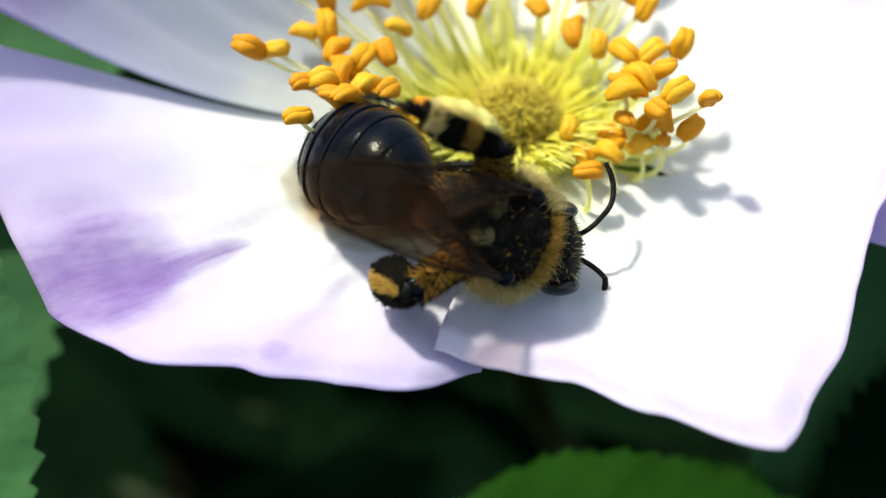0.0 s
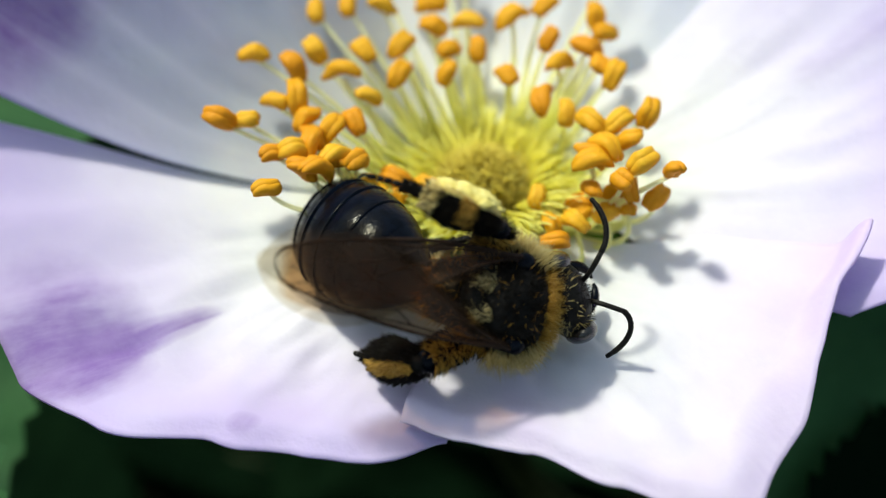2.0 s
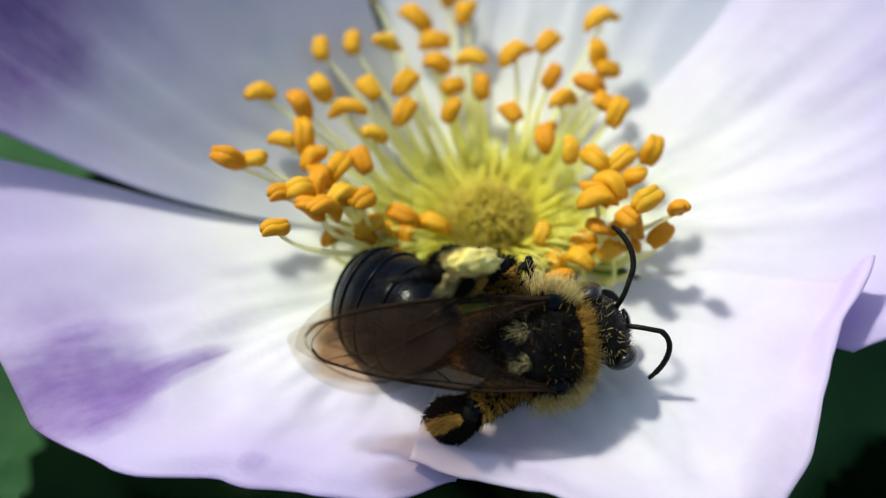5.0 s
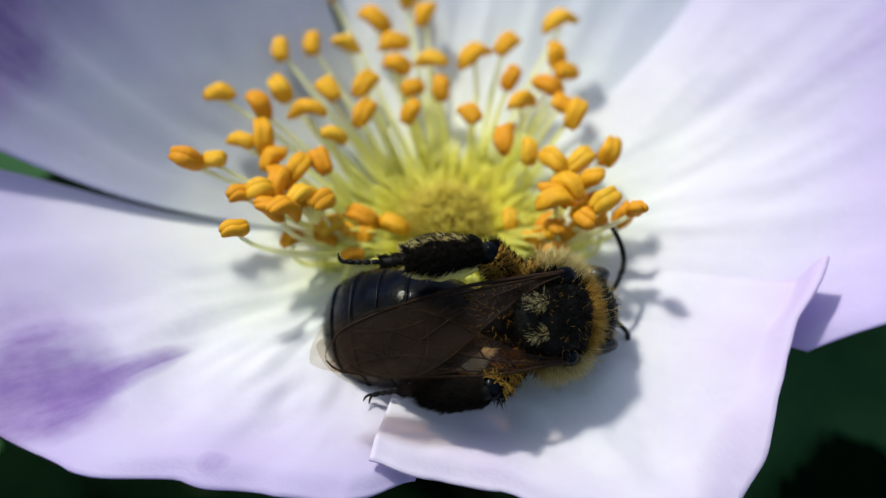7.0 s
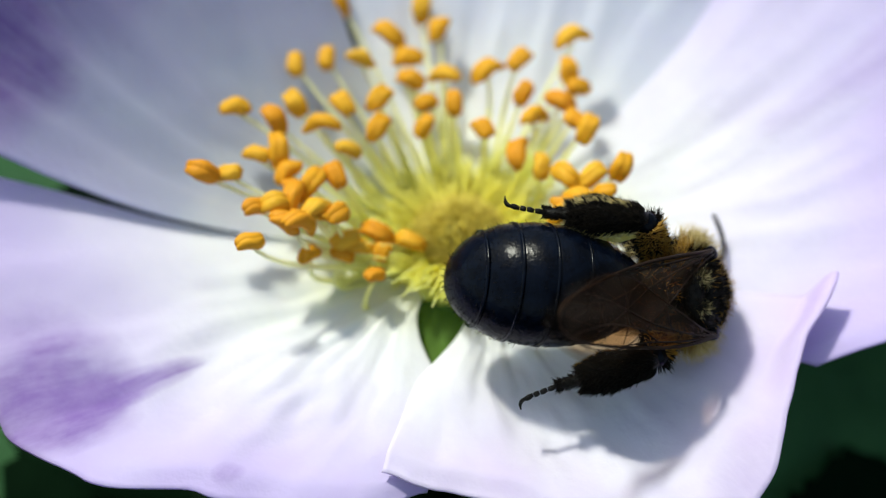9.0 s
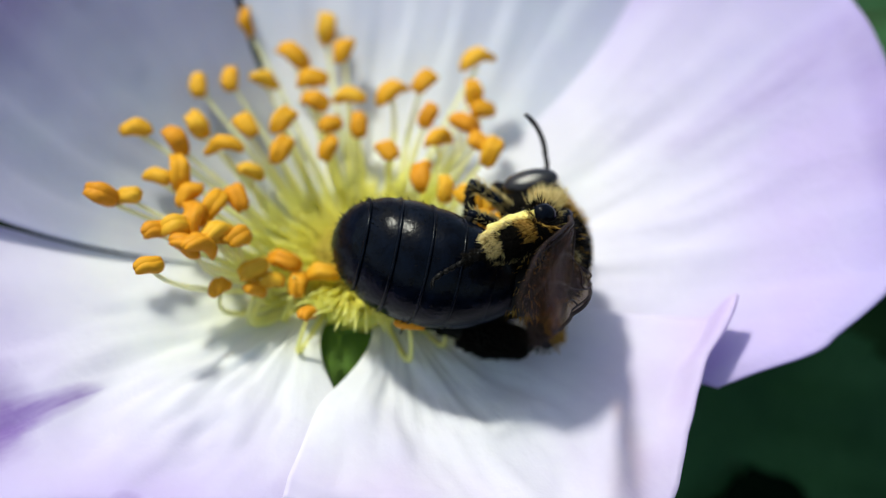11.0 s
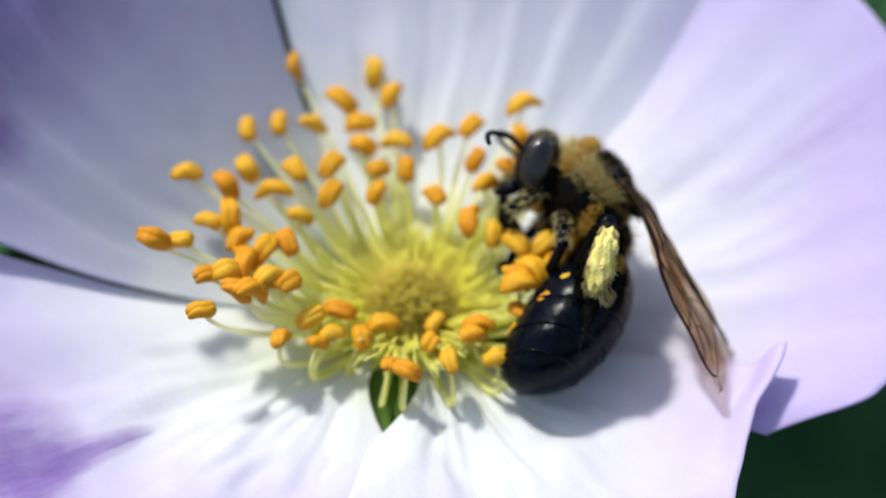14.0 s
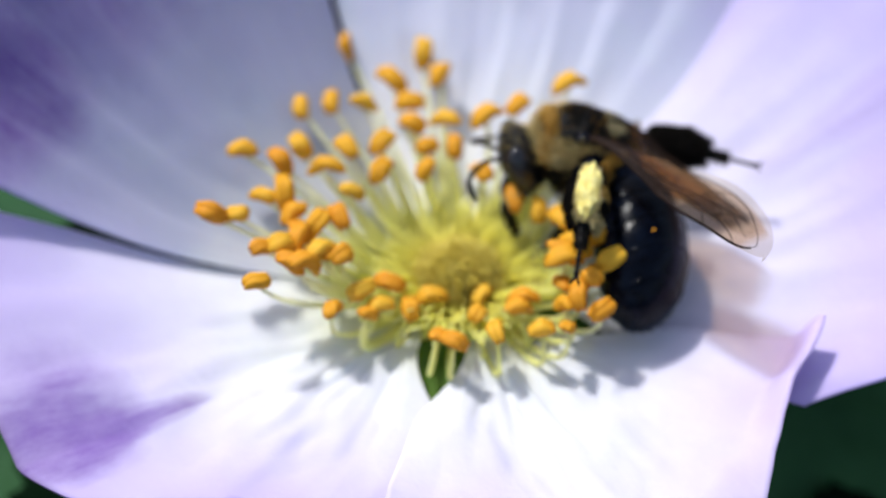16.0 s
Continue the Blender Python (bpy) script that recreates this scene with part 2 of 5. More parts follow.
def lathe(bm, rings, n=28, squash=1.0, bend=None):
    """A body of rings (x, radius) about the x axis, squashed in z; bend(x) gives the centre's (y, z)."""
    loops = []
    for x, r in rings:
        cy, cz = bend(x) if bend else (0.0, 0.0)
        loops.append([bm.verts.new((x, cy + r * math.cos(a), cz + squash * r * math.sin(a)))
                      for a in (2 * math.pi * k / n for k in range(n))])
    for a, b in zip(loops, loops[1:]):
        for k in range(n):
            bm.faces.new((a[k], b[k], b[(k + 1) % n], a[(k + 1) % n]))
    bm.faces.new(loops[0])
    bm.faces.new(list(reversed(loops[-1])))
    return bm


def tube(bm, pts, radii, n=8):
    """A tube through the points with a radius at each."""
    pts = [Vector(p) for p in pts]
    loops = []
    side = None
    for i, p in enumerate(pts):
        d = (pts[min(i + 1, len(pts) - 1)] - pts[max(i - 1, 0)]).normalized()
        if side is None:
            side = d.orthogonal().normalized()
        side = (side - d * side.dot(d)).normalized()
        up = d.cross(side)
        r = radii[i] if isinstance(radii, (list, tuple)) else radii
        loops.append([bm.verts.new(p + r * (math.cos(a) * side + math.sin(a) * up))
                      for a in (2 * math.pi * k / n for k in range(n))])
    for a, b in zip(loops, loops[1:]):
        for k in range(n):
            bm.faces.new((a[k], a[(k + 1) % n], b[(k + 1) % n], b[k]))
    bm.faces.new(list(reversed(loops[0])))
    bm.faces.new(loops[-1])
    return bm


def bez(p0, p1, p2, p3, n=8):
    p0, p1, p2, p3 = (Vector(p) for p in (p0, p1, p2, p3))
    out = []
    for i in range(n + 1):
        t = i / n
        s = 1 - t
        out.append(p0 * s ** 3 + p1 * 3 * s * s * t + p2 * 3 * s * t * t + p3 * t ** 3)
    return out


def lerp_list(values, t):
    """Smooth interpolation in a short list, t from 0 to 1."""
    f = max(0.0, min(1.0, t)) * (len(values) - 1)
    i = min(int(f), len(values) - 2)
    s = f - i
    s = s * s * (3 - 2 * s) * 0.5 + s * 0.5
    return values[i] * (1 - s) + values[i + 1] * s


def smoothstep(a, b, x):
    t = max(0.0, min(1.0, (x - a) / (b - a)))
    return t * t * (3 - 2 * t)


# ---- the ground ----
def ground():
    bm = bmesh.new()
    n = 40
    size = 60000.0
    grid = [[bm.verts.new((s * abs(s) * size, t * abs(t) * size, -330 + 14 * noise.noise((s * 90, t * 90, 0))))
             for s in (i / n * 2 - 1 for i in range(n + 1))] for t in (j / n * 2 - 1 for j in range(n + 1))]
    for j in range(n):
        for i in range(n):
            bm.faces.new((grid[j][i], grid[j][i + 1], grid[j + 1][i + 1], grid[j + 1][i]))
    tagged(part("ground", bm, SOIL), "soil beneath the rose bush, its shade painted dark", "ground", kind="structure")


ground()


# ---- the rose ----
rose = new("dog_rose")
tagged(rose, "open white and lilac dog rose with yellow stamens", "flower")


def petal_height(spec, u, v):
    az, half, rim, top, cup, base = spec
    z = lerp_list(top, (u + 1) / 2)
    lin = 0.05 if z > 7 else 0.35 - 0.30 * smoothstep(3.0, 7.0, z)
    return 0.4 + z * (lin * v + (1 - lin) * v * v) - lerp_list(cup, (u + 1) / 2) * math.sin(math.pi * min(1.0, v * 1.1))


def petal(spec, seed, material, ripple=0.35, curl=None):
    """One petal: azimuth and half width in degrees, then, from its clockwise to its other edge, the rim's radii and heights."""
    az, half, rim, top, cup, base = spec
    bm = bmesh.new()
    uv = bm.loops.layers.uv.new("UVMap")
    nu, nv = 96, 56
    rows = []
    for j in range(nv + 1):
        v = j / nv
        row = []
        for i in range(nu + 1):
            u = i / nu * 2 - 1
            foot = base[0] if u < 0 else base[1]
            width = half * (foot + (1 - foot) * smoothstep(0.05, 0.55, v))
            r_out = lerp_list(rim, (u + 1) / 2)
            r_out += 0.22 * noise.noise((u * 4.1, seed * 7.0, 0)) + 0.06 * noise.noise((u * 11.0, seed * 3.0, 2.0))
            r = 2.2 + (r_out - 2.2) * v
            a = radians(az + width * u + 1.5 * noise.noise((v * 3, seed, abs(u) * 2)) * abs(u))
            z = petal_height(spec, u, v)
            z += ripple * v * (noise.noise((u * 2.0 + seed, v * 2.2, seed * 2.0)) * 1.6
                               + 0.6 * noise.noise((u * 4.0 + seed, v * 4.5, 3.0)))
            z += 0.012 * v * noise.noise((u * 14.0, v * 4.0, seed))
            z += (0.30 if abs(az - 260) < 60 else 0.18) * math.sin(math.pi * v) * (1 - u * u) * (noise.noise((u * 4.5 + seed, v * 5.0, 7.0)) + 0.5 * noise.noise((u * 11.0, v * 9.0, seed + 4.0)))
            p = Vector((r * math.cos(a), r * math.sin(a), z))
            if curl:
                p += curl(u, v)
            row.append((bm.verts.new(p), (u * 0.5 + 0.5, v)))
        rows.append(row)
    for j in range(nv):
        for i in range(nu):
            quad = (rows[j][i], rows[j][i + 1], rows[j + 1][i + 1], rows[j + 1][i])
            f = bm.faces.new([q[0] for q in quad])
            for loop, q in zip(f.loops, quad):
                loop[uv].uv = q[1]
    ob = part("petal", bm, material, rose)
    thick = ob.modifiers.new("thickness", "SOLIDIFY")
    thick.thickness = 0.00012
    thick.offset = 0.0
    return ob


PETALS = {
    "left": (220.6, 43.4, (23.0, 21.2, 20.1, 19.6, 18.0, 15.4, 14.1, 13.4, 11.6), (5.0, 3.1, 1.3, 0.4, 0.0, 0.0, 0.0, 0.0, -0.6), (0.3, 0.3), (0.985, 0.43)),
    "front": (301, 45, (11.8, 12.0, 12.5, 14.5, 17.5, 16.2, 15.3, 14.9, 15.6), (0.7, 0.4, 0.1, -0.2, -0.2, 0, 0.3, 0.6, 1.1), (0.3, 0.3), (0.55, 0.62)),
    "right": (11.7, 36.7, (15.2, 18.9, 21.6, 22.6, 22.8, 22.7, 22.5, 22.0, 21.0), (0.2, 1.4, 2.6, 4.3, 6.0, 7.6, 8.6, 9.1, 9.5), (0.6, 0.55, 0.4, 0.15), (0.488, 0.98)),
    "rear": (79.5, 36.5, (21, 20.5, 20, 19.5, 19, 19, 19, 19, 19), (7.2, 10.4, 13.4, 15.5, 16, 16, 16, 16, 15.5), (0.2, 0.2), (1.0, 1.08)),
    "rear_left": (148.2, 30.3, (18.5, 18.5, 19, 19.5, 20, 20.5, 21.8, 23, 23), (16.5, 17.5, 18, 17.5, 16.5, 15, 12.8, 10.2, 8.2), (0.2, 0.2), (1.08, 1.0)),
}


def fold_up(u, v):
    """The outer rim of the front petal stands up as a narrow flap."""
    k = smoothstep(0.88, 1.0, v) * smoothstep(0.25, 0.95, u)
    return Vector((-0.45 * k, 0.1 * k, 1.5 * k - crease(u, v, 0.3, 0.14, 0.1, 0.4) + crease(u, v, 0.45, 0.14, 0.09, 0.4) - 0.4 * smoothstep(0.9, 1.0, v) * (1 - smoothstep(-0.1, 0.3, u))))


def crease(u, v, at, width, depth, start):
    """A fold that runs out towards the rim."""
    return depth * math.exp(-((u - at) / width) ** 2) * smoothstep(start, start + 0.35, v)


def droop(u, v):
    """A thin wavy rim that turns down, and the folds of the left petal."""
    k = smoothstep(0.90, 1.0, v) * smoothstep(-0.5, 0.2, u)
    return Vector((0, 0, -0.40 * k * (0.7 + 0.4 * noise.noise((u * 3.0, 4.0, 0))) - crease(u, v, -0.24, 0.022, 0.09, 0.4)
                   - crease(u, v, -0.26, 0.18, 0.14, 0.4) + crease(u, v, 0.02, 0.2, 0.15, 0.4)))


def broad_folds(u, v):
    return Vector((0, 0, -crease(u, v, -0.25, 0.16, 0.12, 0.35) + crease(u, v, 0.2, 0.22, 0.15, 0.4) - 0.9 * smoothstep(0.72, 1.0, u) * smoothstep(0.2, 0.8, v)))


def soft_folds(u, v):
    return Vector((0, 0, crease(u, v, 0.35, 0.2, 0.1, 0.3) - crease(u, v, -0.4, 0.2, 0.06, 0.4)))


petal(PETALS["left"], 1, PETAL_LEFT, curl=droop)
petal(PETALS["front"], 2, PETAL_FRONT, curl=fold_up)
petal(PETALS["right"], 3, PETAL_RIGHT, 0.15, curl=broad_folds)
petal(PETALS["rear"], 4, PETAL_REAR, 0.12, curl=soft_folds)
petal(PETALS["rear_left"], 5, PETAL_REAR_LEFT, 0.2, curl=soft_folds)


def sepal(az):
    bm = bmesh.new()
    n = 14
    rows = []
    for j in range(n + 1):
        v = j / n
        w = 2.5 * (1 - v) ** 0.7 * (0.6 + 0.8 * v) + 0.12
        rows.append([bm.verts.new((2.0 + 6.5 * v, w * s, 0.0 - 0.9 * v - 2.2 * v * v + 0.35 * abs(s))) for s in (-1, -0.5, 0, 0.5, 1)])
    for a, b in zip(rows, rows[1:]):
        for k in range(4):
            bm.faces.new((a[k], b[k], b[k + 1], a[k + 1]))
    ob = part("sepal", bm, SEPAL, rose, at=pose(0, 0, 0, 0, 0, az))
    ob.modifiers.new("thickness", "SOLIDIFY").thickness = 0.00025
    return ob


for az in (253, 334, 179, 116, 43):
    sepal(az)

# receptacle, hip and stalk below, dome of styles above
bm = bmesh.new()
lathe(bm, [(0.2, 2.9), (-0.4, 3.0), (-1.2, 2.3), (-2.2, 2.6), (-4.5, 3.1), (-7.0, 2.4), (-8.5, 1.0)], 24)
bmesh.ops.rotate(bm, verts=bm.verts, cent=(0, 0, 0), matrix=Matrix.Rotation(radians(-90), 3, "Y"))
part("hip", bm, SEPAL, rose, "green rounded hip under the flower")
bm = bmesh.new()
tube(bm, bez((0, 0, -8), (0, 2, -25), (6, 8, -40), (14, 30, -70), 12), 0.9, 10)
part("stalk", bm, STEM, rose)


def dome():
    bm = bmesh.new()
    bmesh.ops.create_icosphere(bm, subdivisions=4, radius=1.0)
    for v in bm.verts:
        k = 1 + 0.10 * noise.noise(v.co * 6.0)
        v.co = Vector((v.co.x * 3.0 * k, v.co.y * 3.0 * k, 0.3 + v.co.z * 1.0 * k))
    part("disc", bm, DISC, rose, "domed yellow-green disc of styles")


def style_mesh():
    bm = bmesh.new()
    tube(bm, [(0, 0, 0), (0.03, 0, 0.5), (0.06, 0.02, 0.9)], [0.10, 0.08, 0.08], 6)
    bmesh.ops.create_icosphere(bm, subdivisions=1, radius=0.10, matrix=Matrix.Translation((0.06, 0.02, 1.0)))
    bmesh.ops.scale(bm, vec=(MM, MM, MM), verts=bm.verts)
    me = bpy.data.meshes.new("style")
    bm.to_mesh(me)
    bm.free()
    me.materials.append(STYLE)
    for p in me.polygons:
        p.use_smooth = True
    return me


dome()
STYLE_MESH = style_mesh()
rng = random.Random(11)
for k in range(150):
    r = 1.25 * math.sqrt((k + 0.5) / 150)
    a = k * 2.39996
    z = 0.95 + 0.35 * (1 - (r / 1.3) ** 2) + rng.uniform(-0.2, 0.2)
    shared("style", STYLE_MESH, rose, mm(r * math.cos(a), r * math.sin(a), z, rng.uniform(-15, 15) - 14 * r * math.sin(a) * 0.6,
                                       14 * r * math.cos(a) * 0.6, math.degrees(a)))


def inner_filaments():
    """The crowd of short inner filaments between the styles and the outer stamens."""
    g = random.Random(12)
    bm = bmesh.new()
    for k in range(700):
        a = k * 2.39996 + g.uniform(-0.1, 0.1)
        out = Vector((math.cos(a), math.sin(a), 0))
        foot = out * g.uniform(1.4, 2.8) + Vector((0, 0, 0.8))
        ln = g.uniform(1.0, 2.5)
        tip = foot + out * ln * g.uniform(0.6, 0.95) + Vector((0, 0, ln * g.uniform(0.35, 0.8)))
        tube(bm, bez(foot, foot + Vector((0, 0, 0.5)) + out * 0.3, foot.lerp(tip, 0.7) + Vector((0, 0, 0.3)), tip, 5), [0.06] * 4 + [0.045, 0.03], 5)
    tagged(part("filament_tuft", bm, FILAMENT, rose, "crowded pale yellow inner filaments"), kind="stuff")


inner_filaments()


# ---- stamens ----
def anther_mesh(length, width, k):
    """Two swollen lobes side by side with a groove between them."""
    bm = bmesh.new()
    for side in (-1, 1):
        rings = []
        for i in range(9):
            s = i / 8
            rings.append((length * (s - 0.5), width * 0.33 * math.sin(math.pi * (0.06 + 0.88 * s)) ** 0.55))
        before = len(bm.verts)
        lathe(bm, rings, 10, 1.15)
        bm.verts.ensure_lookup_table()
        for v in bm.verts[before:]:
            v.co.y += side * width * 0.13
            v.co.z += (0.20, 0.12, 0.28, 0.08)[k] * length * math.cos(v.co.x / length * 2.8)
            v.co += 0.13 * Vector(noise.noise_vector(v.co * 1.7 + Vector((k * 5, 0, 0))))
    bmesh.ops.scale(bm, vec=(MM, MM, MM), verts=bm.verts)
    me = bpy.data.meshes.new("anther")
    bm.to_mesh(me)
    bm.free()
    me.materials.append(ANTHER)
    for p in me.polygons:
        p.use_smooth = True
    return me


ANTHERS = [anther_mesh(1.42, 0.92, 0), anther_mesh(1.26, 0.90, 1), anther_mesh(1.58, 0.86, 2), anther_mesh(1.10, 0.82, 3)]


def stamen(az, r, z, k):
    """A stamen whose anther stands at azimuth az, radius r and height z; those in front hang low on looped filaments."""
    g = random.Random(k * 17 + 3)
    a = radians(az)
    front = max(0.0, -math.sin(a))
    sink = 2.1 * smoothstep(0.35, 0.9, front)
    tip = Vector((r * math.cos(a), r * math.sin(a) + sink, z - sink))
    a = math.atan2(tip.y, tip.x)
    out = Vector((math.cos(a), math.sin(a), 0))
    reach = math.hypot(tip.x, tip.y)
    a0 = a + g.uniform(-0.12, 0.12)
    foot = Vector((math.cos(a0), math.sin(a0), 0)) * min(2.7, 0.7 * reach) + Vector((0, 0, 0.5))
    low = 1.0 - 0.75 * front
    mid1 = foot + out * (0.30 * reach + 0.55 * sink) + Vector((0, 0, z * 0.35 * low - 0.45 * sink))
    mid2 = foot.lerp(tip, 0.75) + out * (0.3 + (0.9 + 0.9 * g.random()) * front) + Vector((g.uniform(-0.4, 0.4), g.uniform(-0.4, 0.4), 0.2 - 1.6 * front))
    bm = bmesh.new()
    tube(bm, bez(foot, mid1, mid2, tip, 11), [0.125] * 8 + [0.095] * 4, 6)
    fil = part("stamen", bm, FILAMENT, rose)
    ob = new("anther", ANTHERS[k % 4])
    ob.parent = fil
    turn = Euler((radians(g.uniform(-35, 35)), radians(g.uniform(-50, 25)), a + radians(g.uniform(-75, 75)))).to_matrix().to_4x4()
    ob.matrix_basis = Matrix.Translation((tip + Vector((0, 0, 0.15))) * MM) @ turn @ Matrix.Scale(1.0 - 0.06 * sink, 4)
    return fil


REAR_STAMENS = ((52, 5.0), (55, 8.0), (59, 9.5), (64, 6.1), (71, 7.7), (76, 3.8), (80, 6.7), (93, 5.1), (96, 6.4), (96, 9.2), (100, 10.5), (106, 5.3), (107, 7.7), (109, 6.6), (110, 9.2), (112, 4.1), (117, 11.7), (121, 8.4), (125, 6.1), (129, 9.2))
LEFT_STAMENS = ((136, 4.9), (137, 9.7), (138, 6.7), (148, 8.2), (152, 6.5), (155, 5.1), (158, 8.4), (159, 10.0), (169, 7.6), (172, 8.3), (175, 5.1), (177, 6.9), (181, 6.0), (181, 9.2), (182, 10.2), (186, 6.7), (190, 6.6), (193, 8.2), (193, 7.4), (197, 6.0), (199, 5.9), (199, 5.5), (200, 5.2), (201, 7.3), (204, 6.9), (206, 8.9))
RIGHT_STAMENS = ((5, 5.3), (7, 6.5), (8, 4.4), (23, 3.6), (31, 6.1), (39, 6.0), (40, 3.3), (48, 7.5), (49, 6.4), (331, 6.1), (336, 4.6), (339, 7.7), (342, 4.3), (342, 6.4), (347, 4.8), (354, 5.7))
FRONT_STAMENS = ((223, 5.5), (226, 7.3), (228, 4.4), (235, 6.5), (237, 5.9), (247, 5.2), (254, 4.2), (262, 6.5), (268, 6.8), (278, 5.1), (283, 6.6), (284, 3.8), (296, 5.4), (298, 7.0), (301, 5.1), (305, 7.5), (311, 6.5), (318, 7.6), (320, 6.4), (322, 5.3))
BENT = []  # outer front stamens that the bee presses down at first
for group in (REAR_STAMENS, LEFT_STAMENS, RIGHT_STAMENS, FRONT_STAMENS):
    for i, (az, r) in enumerate(group):
        ob = stamen(az, r, 3.0 + 0.2 * r, i + len(group) * 3)
        if 222 < az < 322:
            BENT.append((ob, az, r))
        if 338 < az < 340 and r > 7:
            ASIDE = ob  # a stamen that the bee pushes aside at last


# ---- the bee ----
def fur(spots, seed, length, thick=0.045, lean=(0, 0, 0), spread=0.35):
    """Tapered hairs, bent a little, on spots of (place, normal)."""
    g = random.Random(seed)
    bm = bmesh.new()
    lean = Vector(lean)
    for p, nrm in spots:
        ln = length * g.uniform(0.55, 1.15)
        d = (Vector(nrm) + lean + spread * Vector((g.gauss(0, 1), g.gauss(0, 1), g.gauss(0, 1)))).normalized()
        d2 = (d + 0.45 * lean + 0.25 * Vector((g.gauss(0, 1), g.gauss(0, 1), g.gauss(0, 1)))).normalized()
        s = d.orthogonal().normalized()
        w = d.cross(s)
        p = Vector(p) - d * 0.05
        m = p + d * ln * 0.55
        tip = m + d2 * ln * 0.45
        base = [bm.verts.new(p + thick * (math.cos(a) * s + math.sin(a) * w)) for a in (0, 2.1, 4.2)]
        mid = [bm.verts.new(m + 0.7 * thick * (math.cos(a) * s + math.sin(a) * w)) for a in (0, 2.1, 4.2)]
        top = bm.verts.new(tip)
        for k in range(3):
            bm.faces.new((base[k], base[(k + 1) % 3], mid[(k + 1) % 3], mid[k]))
            bm.faces.new((mid[k], mid[(k + 1) % 3], top))
    return bm


def ellipsoid_spots(n, radii, seed, keep, centre=(0, 0, 0)):
    g = random.Random(seed)
    out = []
    while len(out) < n:
        d = Vector((g.gauss(0, 1), g.gauss(0, 1), g.gauss(0, 1))).normalized()
        if not keep(d, g.random()):
            continue
        p = Vector((d.x * radii[0] + centre[0], d.y * radii[1] + centre[1], d.z * radii[2] + centre[2]))
        nrm = Vector((d.x / radii[0], d.y / radii[1], d.z / radii[2])).normalized()
        out.append((p, nrm))
    return out


def blob(radii, bumps=0.04, freq=2.0, sub=4, centre=(0, 0, 0)):
    bm = bmesh.new()
    bmesh.ops.create_icosphere(bm, subdivisions=sub, radius=1.0)
    for v in bm.verts:
        k = 1 + bumps * noise.noise(v.co * freq)
        v.co = Vector([v.co[i] * radii[i] * k + centre[i] for i in range(3)])
    return bm


# fuzz of the styles in the middle of the rose
part("style_fuzz", fur(ellipsoid_spots(2800, (1.5, 1.5, 0.95), 31, lambda d, k: d.z > 0.0, (0, 0, 0.85)), 32, 1.15, 0.026, spread=0.8),
     FUZZ, rose, "fuzzy yellow-brown style heads")

bee = new("bee")
tagged(bee, "black mining bee with golden fur dusted in pollen", "bee")

TH = (1.85, 1.95, 1.7)
thorax = part("thorax", blob(TH, 0.05, 3.0), SHELL_DULL, bee)
part("fur_collar", fur(ellipsoid_spots(1300, TH, 1, lambda d, k: 0.64 + 0.1 * k < d.x < 0.86 and d.z > -0.2),
                       2, 0.66, 0.016, lean=(0.2, 0, 0.15), spread=0.5), FUR_GOLD, thorax, "golden fur collar")
part("fur_fringe", fur(ellipsoid_spots(700, TH, 3, lambda d, k: -0.15 < d.z < 0.35 and d.x > 0.25),
                       4, 0.80, 0.014, lean=(0.15, 0, 0.05), spread=0.25), FUR_PALE, thorax, "pale straw-coloured fringe of long hair")
part("fur_shoulder", fur(ellipsoid_spots(1000, TH, 33, lambda d, k: 0.05 < d.z < 0.48 and -0.25 < d.x < 0.65 and abs(d.y) > 0.6),
                         34, 0.95, 0.014, lean=(0.1, 0, 0.1), spread=0.3), FUR_PALE, thorax, "pale hair on the shoulders")
part("fur_hem", fur(ellipsoid_spots(420, TH, 23, lambda d, k: 0.15 < d.z < 0.42 and d.x < 0.2 and abs(d.y) > 0.5),
                    24, 0.60, 0.014, lean=(-0.1, 0, 0.05), spread=0.3), FUR_GOLD, thorax, "golden hair along the wing roots")
part("fur_side", fur(ellipsoid_spots(1900, TH, 13, lambda d, k: d.z < 0.2 and d.x < 0.6),
                     14, 0.55, 0.016, lean=(-0.2, 0, -0.1)), FUR_BLACK, thorax, "black fur on the flanks")
part("fur_back", fur(ellipsoid_spots(1900, TH, 5, lambda d, k: d.z > 0.35 and d.x < 0.64 - 0.1 * k),
                     6, 0.38, 0.016, lean=(-0.5, 0, 0.1)), FUR_BLACK, thorax, "short black back fur")
part("fur_dust", fur(ellipsoid_spots(130, TH, 15, lambda d, k: d.z > 0.30), 16, 0.50, 0.012, lean=(-0.3, 0, 0.1)),
     FUR_GOLD, thorax, "scattered golden hair on the back")
part("propodeum", blob((1.15, 1.15, 1.05), 0.06, 3.0, 4, (-1.95, 0.1, -0.35)), SHELL_DULL, thorax)
part("fur_waist", fur(ellipsoid_spots(220, (1.15, 1.15, 1.05), 41, lambda d, k: d.x < 0.3, (-1.95, 0.1, -0.35)), 42, 0.5, 0.016, lean=(-0.4, 0, 0)),
     FUR_GOLD, thorax, "golden hair round the waist")
part("scutellum", blob((0.55, 1.0, 0.42), 0.06, 3.0, 3, (-1.35, 0, 1.10)), SHELL_DULL, thorax)
part("fur_scutellum", fur(ellipsoid_spots(420, (0.55, 1.0, 0.42), 51, lambda d, k: d.z > -0.1, (-1.35, 0, 1.10)), 52, 0.42, 0.016, lean=(-0.5, 0, 0.2)),
     FUR_BLACK, thorax, "short black fur behind the back")
